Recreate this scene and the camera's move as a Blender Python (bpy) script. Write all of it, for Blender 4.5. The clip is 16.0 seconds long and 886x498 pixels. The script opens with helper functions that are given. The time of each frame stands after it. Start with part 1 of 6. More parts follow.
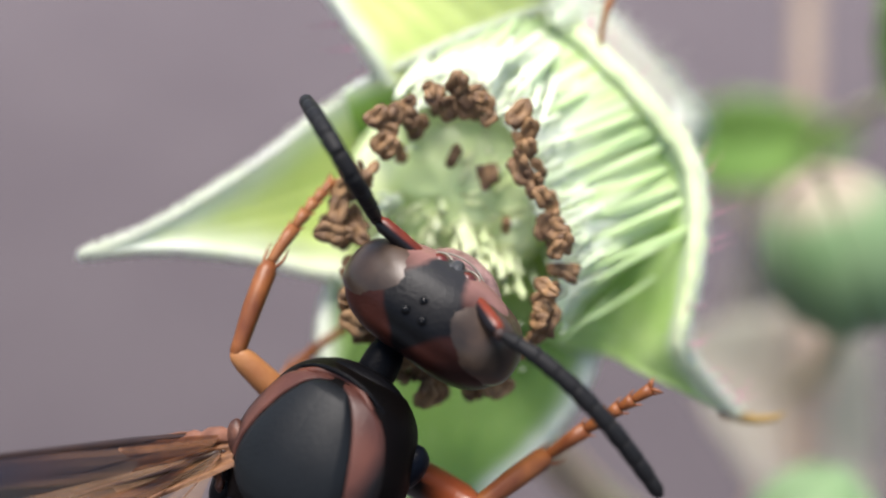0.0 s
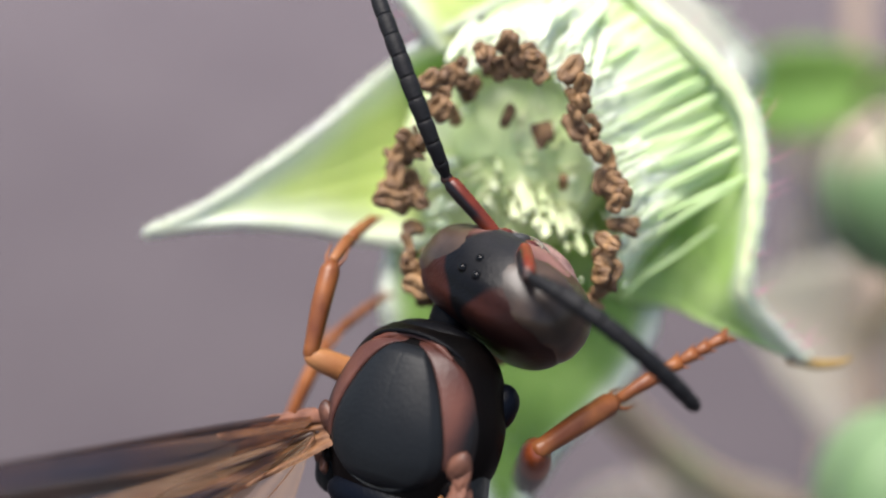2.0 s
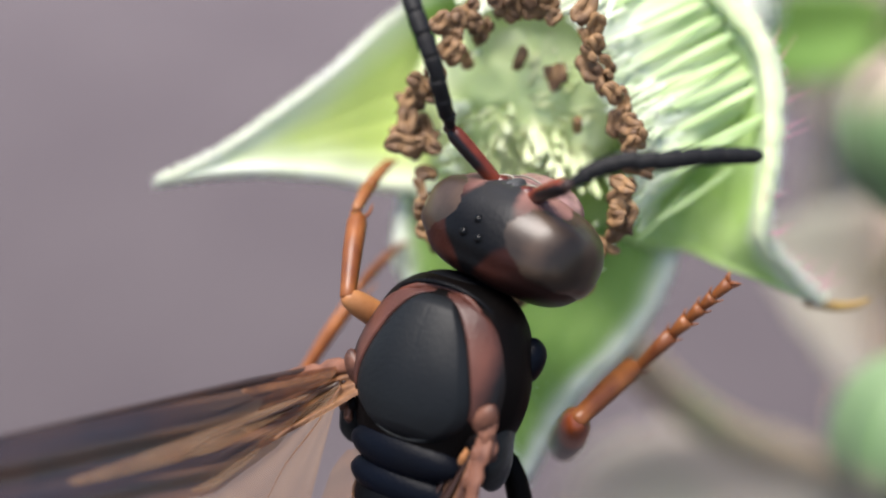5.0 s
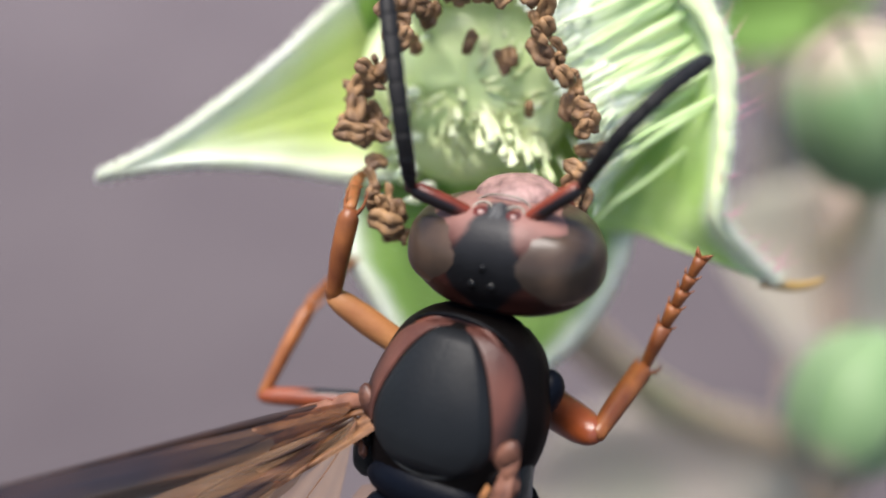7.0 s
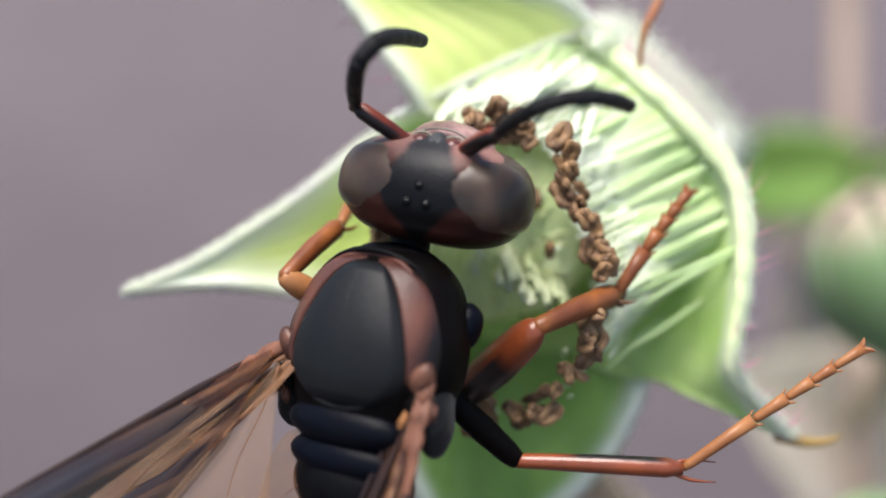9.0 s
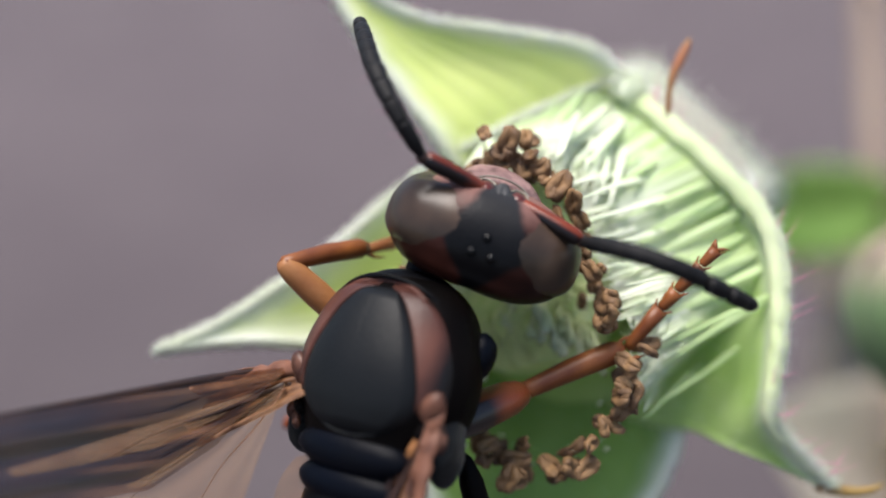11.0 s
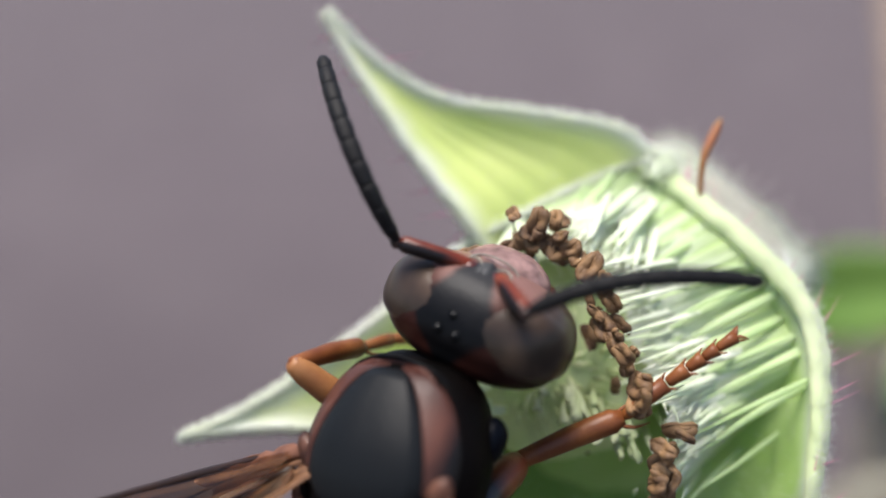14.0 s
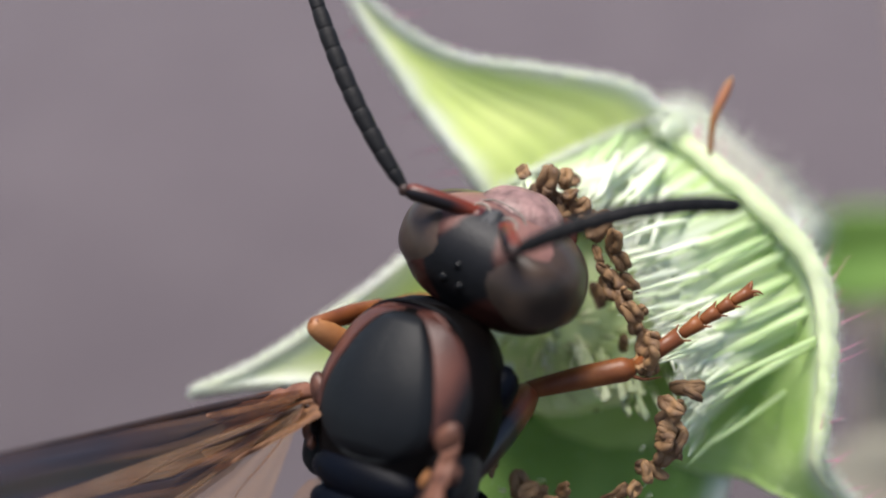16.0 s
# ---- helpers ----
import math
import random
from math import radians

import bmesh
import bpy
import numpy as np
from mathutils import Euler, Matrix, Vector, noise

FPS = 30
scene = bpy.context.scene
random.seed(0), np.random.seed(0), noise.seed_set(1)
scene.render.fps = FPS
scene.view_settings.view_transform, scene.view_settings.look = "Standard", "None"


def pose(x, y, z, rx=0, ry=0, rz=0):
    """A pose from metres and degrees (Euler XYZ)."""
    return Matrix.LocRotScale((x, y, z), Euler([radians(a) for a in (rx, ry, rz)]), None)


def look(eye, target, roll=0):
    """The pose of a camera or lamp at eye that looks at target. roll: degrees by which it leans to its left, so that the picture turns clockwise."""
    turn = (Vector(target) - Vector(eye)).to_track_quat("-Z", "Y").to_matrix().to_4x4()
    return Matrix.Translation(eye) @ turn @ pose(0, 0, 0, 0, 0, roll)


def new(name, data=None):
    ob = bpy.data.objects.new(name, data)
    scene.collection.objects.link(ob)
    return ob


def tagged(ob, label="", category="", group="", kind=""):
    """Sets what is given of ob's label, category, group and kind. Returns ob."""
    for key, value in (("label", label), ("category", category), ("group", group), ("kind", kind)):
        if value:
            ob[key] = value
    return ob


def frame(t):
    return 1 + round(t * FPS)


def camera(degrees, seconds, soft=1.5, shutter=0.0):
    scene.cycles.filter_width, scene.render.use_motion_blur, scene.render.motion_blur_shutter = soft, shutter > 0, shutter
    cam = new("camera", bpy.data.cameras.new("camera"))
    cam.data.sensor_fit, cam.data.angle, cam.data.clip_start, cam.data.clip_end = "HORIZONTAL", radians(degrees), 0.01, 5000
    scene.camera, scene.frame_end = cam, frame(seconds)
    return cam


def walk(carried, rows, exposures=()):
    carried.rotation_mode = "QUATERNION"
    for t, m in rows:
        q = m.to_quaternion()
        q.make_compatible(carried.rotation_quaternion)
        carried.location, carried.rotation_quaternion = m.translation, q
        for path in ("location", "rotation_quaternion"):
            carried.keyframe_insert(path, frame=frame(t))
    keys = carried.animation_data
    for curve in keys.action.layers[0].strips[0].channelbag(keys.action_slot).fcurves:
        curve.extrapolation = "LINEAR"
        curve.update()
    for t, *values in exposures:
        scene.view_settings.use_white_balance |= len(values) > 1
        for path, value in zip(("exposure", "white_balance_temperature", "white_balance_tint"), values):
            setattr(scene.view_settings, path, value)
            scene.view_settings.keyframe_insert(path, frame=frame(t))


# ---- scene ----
# A paper wasp feeding on a spent bramble flower, filmed very close.
# The place is laid out in millimetres before the camera (x right, y up the picture,
# z towards the lens) and set into the world, in metres, by BASE.
MM = 0.001
BASE = pose(0, 0, 0.35, 60, 0, 0)


def at(x, y, z, rx=0, ry=0, rz=0):
    """A pose in millimetres and degrees, in metres."""
    return pose(x * MM, y * MM, z * MM, rx, ry, rz)


def view(x, y, z, yaw, pitch, roll):
    return BASE @ at(x, y, 24 + z) @ pose(0, 0, 0, 0, yaw, 0) @ pose(0, 0, 0, pitch, 0, 0) @ pose(0, 0, 0, 0, 0, roll)


# ---- camera ----
cam = camera(40.0, 16.0, soft=2.0)
cam.data.dof.use_dof = True
cam.data.dof.focus_distance = 0.0249
cam.data.dof.aperture_fstop = 30.0
walk(cam, [(r[0], view(*r[1:])) for r in [
    (0, 0.12, 0.23, 0.34, -1.18, 1.1, 1.22),
    (0.5, -0.06, -0.13, 0.34, 0.85, 1.23, -0.68),
    (1, 0.01, -0.02, 0.24, 1.07, -1.21, -2.5),
    (1.5, 0.01, 0.09, 0.41, -0.57, 0.26, -0.78),
    (2, 0, 0.06, 0.5, 1.38, -0.35, -1.62),
    (2.5, 0.01, 0.12, 0.46, 1.02, -2.03, -0.1),
    (3, 0.06, 0.03, 0.33, 1.25, -2.31, -0.69),
    (3.5, -0.05, 0.17, 0.28, 0.05, -0.47, 0.51),
    (4, 0.01, 0.06, 0.36, 0.89, -1.02, -0.63),
    (4.2, -0.03, 0.02, 0.41, 1.57, -2.5, -0.66),
    (6.3, -0.1, -0.28, -0.3, 1.03, -2.38, -4.8),
    (6.5, -0.13, -0.08, -0.37, -0.03, -2.58, -3.42),
    (7, -0.15, -0.02, -0.22, -0.36, -3.43, -3.58),
    (7.2, -0.05, -0.09, -0.27, -0.18, -1.43, -2.62),
    (7.5, 0.16, -0.2, 0.3, 0.07, -1.04, -0.66),
    (7.8, 0.08, -0.12, 0.28, -0.21, 0.02, -0.79),
    (8, 0.1, 0.17, -0.37, -0.58, 2.74, -2),
    (8.2, 0.14, -0.03, -0.22, -0.76, 3.85, -1.58),
    (8.5, -0.01, 0.07, -0.14, 0.16, 3.27, -1),
    (9, 0.06, -0.29, 0.12, 0.74, 3.48, -0.24),
    (9.2, 0.08, 0.25, 0.05, 0.36, 3.29, 0.07),
    (11.3, -0.01, -0.11, -0.12, 1.97, 6.61, -1.55),
    (11.5, 0, -0.09, -0.3, 1.68, 7.78, -1.58),
    (12, 0, 0.02, -0.44, 1.94, 8.68, -1.39),
    (12.5, -0.12, 0.18, -0.43, 2.36, 6.8, -1.73),
    (13, -0.01, -0.04, -0.53, 3.64, 7.08, -1.22),
    (13.5, 0.02, 0.05, -0.44, 3.83, 8.66, -1.37),
    (14, 0, 0.01, -0.49, 3.35, 9.44, -1.41),
    (14.5, -0.01, 0.02, -0.55, 4.28, 7.92, -1.17),
    (15, -0.01, 0.06, -0.76, 3.83, 8.07, -0.76),
    (15.5, -0.01, -0.03, -0.51, 3.78, 8.43, -0.92),
    (16, -0.02, -0.06, -0.41, 3.8, 7.58, -1.07),
]], exposures=[(0, 1.5, 6600, 13), (6.5, 1.6, 6600, 13), (9, 1.5, 6600, 13), (11.3, 1.2, 6600, 13), (16, 1.18, 6600, 13)])

# ---- light ----
world = bpy.data.worlds.new("sky")
scene.world = world
world.use_nodes = True
sky = world.node_tree.nodes.new("ShaderNodeTexSky")
sky.sky_type = "NISHITA"
sky.sun_disc = False
sky.sun_elevation = radians(80)
sky.sun_rotation = radians(200)
world.node_tree.links.new(sky.outputs[0], world.node_tree.nodes["Background"].inputs[0])
world.node_tree.nodes["Background"].inputs[1].default_value = 0.085
sun = new("sun", bpy.data.lights.new("sun", "SUN"))
sun.data.energy = 3.3
sun.data.angle = radians(35)
sun.data.color = (1.0, 0.96, 0.9)
sun.matrix_world = look((-0.45, -0.23, 2.9), (0, 0, 0))


# ---- materials ----
def material(name, color, color2=None, rough=0.5, scale=900.0, fine=6000.0, bump=0.15, translucent=0.0,
             spec=0.5, sheen=0.0, metallic=0.0, depth=0.00004):
    """A surface mottled at two scales, with a fine relief."""
    m = bpy.data.materials.new(name)
    m.use_nodes = True
    n, k = m.node_tree.nodes, m.node_tree.links
    b, out = n["Principled BSDF"], n["Material Output"]
    co = n.new("ShaderNodeTexCoord")
    big, small = n.new("ShaderNodeTexNoise"), n.new("ShaderNodeTexNoise")
    big.inputs["Scale"].default_value, small.inputs["Scale"].default_value = scale, fine
    big.inputs["Detail"].default_value = 4
    info = n.new("ShaderNodeObjectInfo")
    ramp = n.new("ShaderNodeMapRange")
    ramp.inputs[1].default_value, ramp.inputs[2].default_value = 0.3, 0.7
    mix = n.new("ShaderNodeMix")
    mix.data_type = "RGBA"
    color2 = color2 or tuple(c * 0.75 for c in color)
    mix.inputs[6].default_value, mix.inputs[7].default_value = (*color, 1), (*color2, 1)
    k.new(co.outputs["Object"], big.inputs["Vector"])
    k.new(co.outputs["Object"], small.inputs["Vector"])
    add = n.new("ShaderNodeMath")
    add.operation = "MULTIPLY_ADD"
    add.inputs[1].default_value, add.inputs[2].default_value = 0.25, -0.12
    k.new(info.outputs["Random"], add.inputs[0])
    add2 = n.new("ShaderNodeMath")
    k.new(big.outputs[0], add2.inputs[0])
    k.new(add.outputs[0], add2.inputs[1])
    k.new(add2.outputs[0], ramp.inputs[0])
    k.new(ramp.outputs[0], mix.inputs[0])
    k.new(mix.outputs[2], b.inputs["Base Color"])
    bp = n.new("ShaderNodeBump")
    bp.inputs["Strength"].default_value, bp.inputs["Distance"].default_value = bump, depth
    k.new(small.outputs[0], bp.inputs["Height"])
    k.new(bp.outputs[0], b.inputs["Normal"])
    b.inputs["Roughness"].default_value = rough
    b.inputs["Metallic"].default_value = metallic
    b.inputs["Specular IOR Level"].default_value = spec
    if sheen:
        b.inputs["Sheen Weight"].default_value = sheen
        b.inputs["Sheen Roughness"].default_value = 0.4
    if translucent:
        t = n.new("ShaderNodeBsdfTranslucent")
        k.new(mix.outputs[2], t.inputs["Color"])
        ms = n.new("ShaderNodeMixShader")
        ms.inputs[0].default_value = translucent
        k.new(b.outputs[0], ms.inputs[1])
        k.new(t.outputs[0], ms.inputs[2])
        k.new(ms.outputs[0], out.inputs["Surface"])
    return m


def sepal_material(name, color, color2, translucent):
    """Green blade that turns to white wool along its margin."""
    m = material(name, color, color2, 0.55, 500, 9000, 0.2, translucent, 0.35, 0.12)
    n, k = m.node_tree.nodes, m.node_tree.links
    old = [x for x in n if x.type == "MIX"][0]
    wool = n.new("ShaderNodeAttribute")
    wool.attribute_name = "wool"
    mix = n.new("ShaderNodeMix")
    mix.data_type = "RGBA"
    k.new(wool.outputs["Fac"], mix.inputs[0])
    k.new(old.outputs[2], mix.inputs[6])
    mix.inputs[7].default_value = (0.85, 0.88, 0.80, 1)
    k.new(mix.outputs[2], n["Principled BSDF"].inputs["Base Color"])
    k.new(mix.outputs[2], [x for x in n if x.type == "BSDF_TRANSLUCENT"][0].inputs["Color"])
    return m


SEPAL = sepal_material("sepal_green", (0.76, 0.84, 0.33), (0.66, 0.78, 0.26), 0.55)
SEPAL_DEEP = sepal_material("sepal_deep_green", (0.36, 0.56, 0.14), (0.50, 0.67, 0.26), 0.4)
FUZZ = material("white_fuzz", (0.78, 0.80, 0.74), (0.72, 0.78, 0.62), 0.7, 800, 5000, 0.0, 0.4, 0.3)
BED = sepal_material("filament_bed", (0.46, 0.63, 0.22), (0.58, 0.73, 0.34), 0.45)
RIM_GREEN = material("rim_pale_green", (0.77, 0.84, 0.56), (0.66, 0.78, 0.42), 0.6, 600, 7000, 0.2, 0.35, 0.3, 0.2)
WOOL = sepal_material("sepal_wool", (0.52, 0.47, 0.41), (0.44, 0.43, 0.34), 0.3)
PINK_HAIR = material("pink_hair", (0.55, 0.16, 0.30), (0.60, 0.30, 0.36), 0.6, 800, 5000, 0.0, 0.3, 0.3)
FILAMENT = material("filament_white", (0.90, 0.92, 0.82), (0.80, 0.88, 0.66), 0.5, 700, 7000, 0.1, 0.45, 0.3)
FILAMENT_GREEN = material("filament_pale_green", (0.72, 0.83, 0.54), (0.60, 0.75, 0.40), 0.5, 700, 7000, 0.1, 0.5, 0.3)
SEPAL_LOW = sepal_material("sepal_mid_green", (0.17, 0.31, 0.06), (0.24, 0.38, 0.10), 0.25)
DISC = material("disc_green", (0.88, 0.90, 0.66), (0.60, 0.72, 0.34), 0.32, 650, 4000, 0.3, 0.35, 0.5)
RIDGE = material("disc_ridge", (0.76, 0.80, 0.50), (0.56, 0.66, 0.30), 0.36, 1200, 6000, 0.2, 0.35, 0.5)
STYLE = material("style_cream", (0.68, 0.72, 0.48), (0.52, 0.60, 0.32), 0.5, 1500, 7000, 0.2, 0.3, 0.4)
ANTHER = material("anther_brown", (0.26, 0.15, 0.068), (0.085, 0.047, 0.025), 0.6, 2500, 9000, 0.5, 0.0, 0.3)
TIP_RED = material("sepal_tip_red", (0.30, 0.09, 0.035), (0.26, 0.17, 0.05), 0.5, 1500, 7000, 0.1, 0.2, 0.4)
BLACK = material("cuticle_black", (0.0012, 0.0012, 0.0017), (0.0028, 0.0028, 0.0034), 0.45, 700, 14000, 0.3, 0, 0.06)
SHIELD = material("shield_black", (0.0082, 0.0100, 0.0112), (0.0026, 0.0030, 0.0036), 0.52, 300, 12000, 0.25, 0, 0.17)
BLUE_BLACK = material("cuticle_blue_black", (0.0014, 0.0022, 0.0048), (0.0025, 0.0028, 0.0040), 0.42, 700, 14000, 0.3, 0, 0.06)
FRONS = material("frons_grey_down", (0.046, 0.047, 0.048), (0.014, 0.014, 0.014), 0.6, 3500, 16000, 0.5, 0, 0.3)
GREY_DOWN = material("side_grey_down", (0.022, 0.024, 0.024), (0.004, 0.0045, 0.005), 0.55, 1600, 12000, 0.4, 0, 0.15, 0.1)
RUST = material("cuticle_rust", (0.095, 0.026, 0.013), (0.030, 0.010, 0.007), 0.46, 900, 12000, 0.3, 0, 0.22)
DARK_RUST = material("cuticle_dark_rust", (0.0030, 0.0018, 0.0015), (0.0010, 0.0008, 0.0008), 0.5, 600, 12000, 0.3, 0, 0.05)
ORANGE = material("leg_orange", (0.28, 0.095, 0.024), (0.13, 0.036, 0.011), 0.42, 1400, 12000, 0.2, 0.2, 0.4)
PALE_ORANGE = material("leg_pale_orange", (0.38, 0.17, 0.062), (0.25, 0.090, 0.030), 0.45, 1400, 12000, 0.2, 0.25, 0.4)
SCAPE_RED = material("scape_red", (0.14, 0.016, 0.006), (0.035, 0.007, 0.005), 0.35, 1200, 12000, 0.1, 0, 0.5)
KNOB = material("feeler_joint_brown", (0.045, 0.022, 0.015), (0.02, 0.011, 0.009), 0.45, 1500, 12000, 0.2, 0, 0.3)
FLAGELLUM = material("flagellum_black", (0.0065, 0.0065, 0.007), (0.009, 0.0085, 0.0085), 0.58, 1500, 16000, 0.3, 0, 0.16)
EYE = material("eye_brown", (0.060, 0.037, 0.024), (0.013, 0.009, 0.006), 0.35, 1000, 16000, 0.05, 0, 0.32)
OCELLUS = material("ocellus_black", (0.002, 0.002, 0.002), (0.004, 0.004, 0.004), 0.10, 900, 9000, 0.0, 0, 0.14)
FACE = material("face_pinkish_rust", (0.30, 0.18, 0.16), (0.09, 0.050, 0.044), 0.46, 2600, 12000, 0.5, 0, 0.35)
PALE_MARK = material("face_pale_silver", (0.20, 0.18, 0.14), (0.10, 0.09, 0.07), 0.45, 2500, 12000, 0.2, 0, 0.5)
PLEAT = material("wing_pleat_amber", (0.30, 0.155, 0.080), (0.075, 0.030, 0.017), 0.36, 2200, 9000, 0.3, 0.35, 0.5)
VEIN = material("wing_vein", (0.007, 0.004, 0.004), (0.022, 0.009, 0.005), 0.42, 900, 9000, 0.1, 0, 0.3)
WING_BASE = material("wing_root_orange", (0.20, 0.085, 0.050), (0.050, 0.020, 0.014), 0.48, 2400, 9000, 0.4, 0.2, 0.35)
BUD_GREEN = material("bud_green", (0.07, 0.14, 0.05), (0.12, 0.20, 0.08), 0.6, 300, 4000, 0.2, 0.1, 0.3, 0.2)
LEAF = material("leaf_green", (0.19, 0.33, 0.07), (0.14, 0.26, 0.05), 0.5, 200, 4000, 0.2, 0.3, 0.4)
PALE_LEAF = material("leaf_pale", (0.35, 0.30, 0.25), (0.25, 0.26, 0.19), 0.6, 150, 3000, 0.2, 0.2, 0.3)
CANE = material("cane_tan", (0.33, 0.25, 0.19), (0.26, 0.19, 0.15), 0.6, 200, 3000, 0.2, 0, 0.3)
STALK = material("stalk_green", (0.28, 0.30, 0.15), (0.36, 0.27, 0.18), 0.6, 300, 3000, 0.2, 0.1, 0.3)


def head_material():
    """Black vertex and frons on a dark rust head, with a soft natural border."""
    m = material("head_cuticle", (0.040, 0.010, 0.006), (0.012, 0.004, 0.003), 0.42, 700, 14000, 0.25, 0, 0.12)
    n, k = m.node_tree.nodes, m.node_tree.links
    old = [x for x in n if x.type == "MIX"][0]
    co = [x for x in n if x.type == "TEX_COORD"][0]
    sep = n.new("ShaderNodeSeparateXYZ")
    wob = n.new("ShaderNodeTexNoise")
    wob.inputs["Scale"].default_value = 1800
    k.new(co.outputs["Object"], sep.inputs[0])
    k.new(co.outputs["Object"], wob.inputs["Vector"])
    ab = n.new("ShaderNodeMath")
    ab.operation = "ABSOLUTE"
    k.new(sep.outputs[0], ab.inputs[0])
    jit = n.new("ShaderNodeMath")
    jit.operation = "MULTIPLY_ADD"
    jit.inputs[1].default_value = 0.0003
    k.new(wob.outputs[0], jit.inputs[0])
    k.new(ab.outputs[0], jit.inputs[2])
    front, rear, wide = n.new("ShaderNodeMapRange"), n.new("ShaderNodeMapRange"), n.new("ShaderNodeMath")
    for g, (y0, y1, w0, w1) in ((front, (0.0001, 0.0013, 0.00104, 0.00040)), (rear, (-0.0009, 0.0000, 0.00030, 0.00104))):
        g.inputs[1].default_value, g.inputs[2].default_value, g.inputs[3].default_value, g.inputs[4].default_value = y0, y1, w0, w1
        k.new(sep.outputs[1], g.inputs[0])
    wide.operation = "MINIMUM"
    k.new(front.outputs[0], wide.inputs[0])
    k.new(rear.outputs[0], wide.inputs[1])
    gap = n.new("ShaderNodeMath")
    gap.operation = "SUBTRACT"
    k.new(jit.outputs[0], gap.inputs[0])
    k.new(wide.outputs[0], gap.inputs[1])
    side = n.new("ShaderNodeMapRange")
    side.inputs[1].default_value, side.inputs[2].default_value = -0.00008, 0.00006
    side.inputs[3].default_value, side.inputs[4].default_value = 1, 0
    k.new(gap.outputs[0], side.inputs[0])
    top = n.new("ShaderNodeMapRange")
    top.inputs[1].default_value, top.inputs[2].default_value = 0.00025, 0.00050
    k.new(sep.outputs[2], top.inputs[0])
    mul = n.new("ShaderNodeMath")
    mul.operation = "MULTIPLY"
    k.new(side.outputs[0], mul.inputs[0])
    k.new(top.outputs[0], mul.inputs[1])
    mix = n.new("ShaderNodeMix")
    mix.data_type = "RGBA"
    k.new(mul.outputs[0], mix.inputs[0])
    face, mixf = n.new("ShaderNodeMapRange"), n.new("ShaderNodeMix")
    mixf.data_type = "RGBA"
    face.inputs[1].default_value, face.inputs[2].default_value = 0.00062, 0.00115
    yj = n.new("ShaderNodeMath")
    yj.operation = "MULTIPLY_ADD"
    yj.inputs[1].default_value = 0.0003
    k.new(wob.outputs[0], yj.inputs[0])
    k.new(sep.outputs[1], yj.inputs[2])
    k.new(yj.outputs[0], face.inputs[0])
    k.new(face.outputs[0], mixf.inputs[0])
    k.new(old.outputs[2], mixf.inputs[6])
    mixf.inputs[7].default_value = (0.17, 0.088, 0.074, 1)
    k.new(mixf.outputs[2], mix.inputs[6])
    # grey down thickens towards the feelers
    down, grey = n.new("ShaderNodeMapRange"), n.new("ShaderNodeMix")
    grey.data_type = "RGBA"
    down.inputs[1].default_value, down.inputs[2].default_value = 0.0002, 0.0014
    k.new(yj.outputs[0], down.inputs[0])
    k.new(down.outputs[0], grey.inputs[0])
    grey.inputs[6].default_value, grey.inputs[7].default_value = (0.0022, 0.0022, 0.0026, 1), (0.024, 0.024, 0.025, 1)
    k.new(grey.outputs[2], mix.inputs[7])
    k.new(mix.outputs[2], n["Principled BSDF"].inputs["Base Color"])
    return m


HEAD = head_material()


def band_material():
    """Rust plate that darkens to black down the side."""
    m = material("band_rust_and_black", (0.090, 0.033, 0.022), (0.040, 0.014, 0.010), 0.44, 900, 12000, 0.3, 0, 0.25)
    n, k = m.node_tree.nodes, m.node_tree.links
    old = [x for x in n if x.type == "MIX"][0]
    co = [x for x in n if x.type == "TEX_COORD"][0]
    big = [x for x in n if x.type == "TEX_NOISE"][0]
    sep, ab, jit, r, mix = (n.new("ShaderNode" + q) for q in ("SeparateXYZ", "Math", "Math", "MapRange", "Mix"))
    k.new(co.outputs["Object"], sep.inputs[0])
    ab.operation, jit.operation, jit.inputs[1].default_value = "ABSOLUTE", "MULTIPLY_ADD", 0.0004
    k.new(sep.outputs[0], ab.inputs[0])
    k.new(big.outputs[0], jit.inputs[0])
    k.new(ab.outputs[0], jit.inputs[2])
    r.inputs[1].default_value, r.inputs[2].default_value = 0.00148, 0.00184
    k.new(jit.outputs[0], r.inputs[0])
    mix.data_type = "RGBA"
    k.new(r.outputs[0], mix.inputs[0])
    k.new(old.outputs[2], mix.inputs[6])
    mix.inputs[7].default_value = (0.004, 0.003, 0.003, 1)
    k.new(mix.outputs[2], n["Principled BSDF"].inputs["Base Color"])
    return m


BAND = band_material()


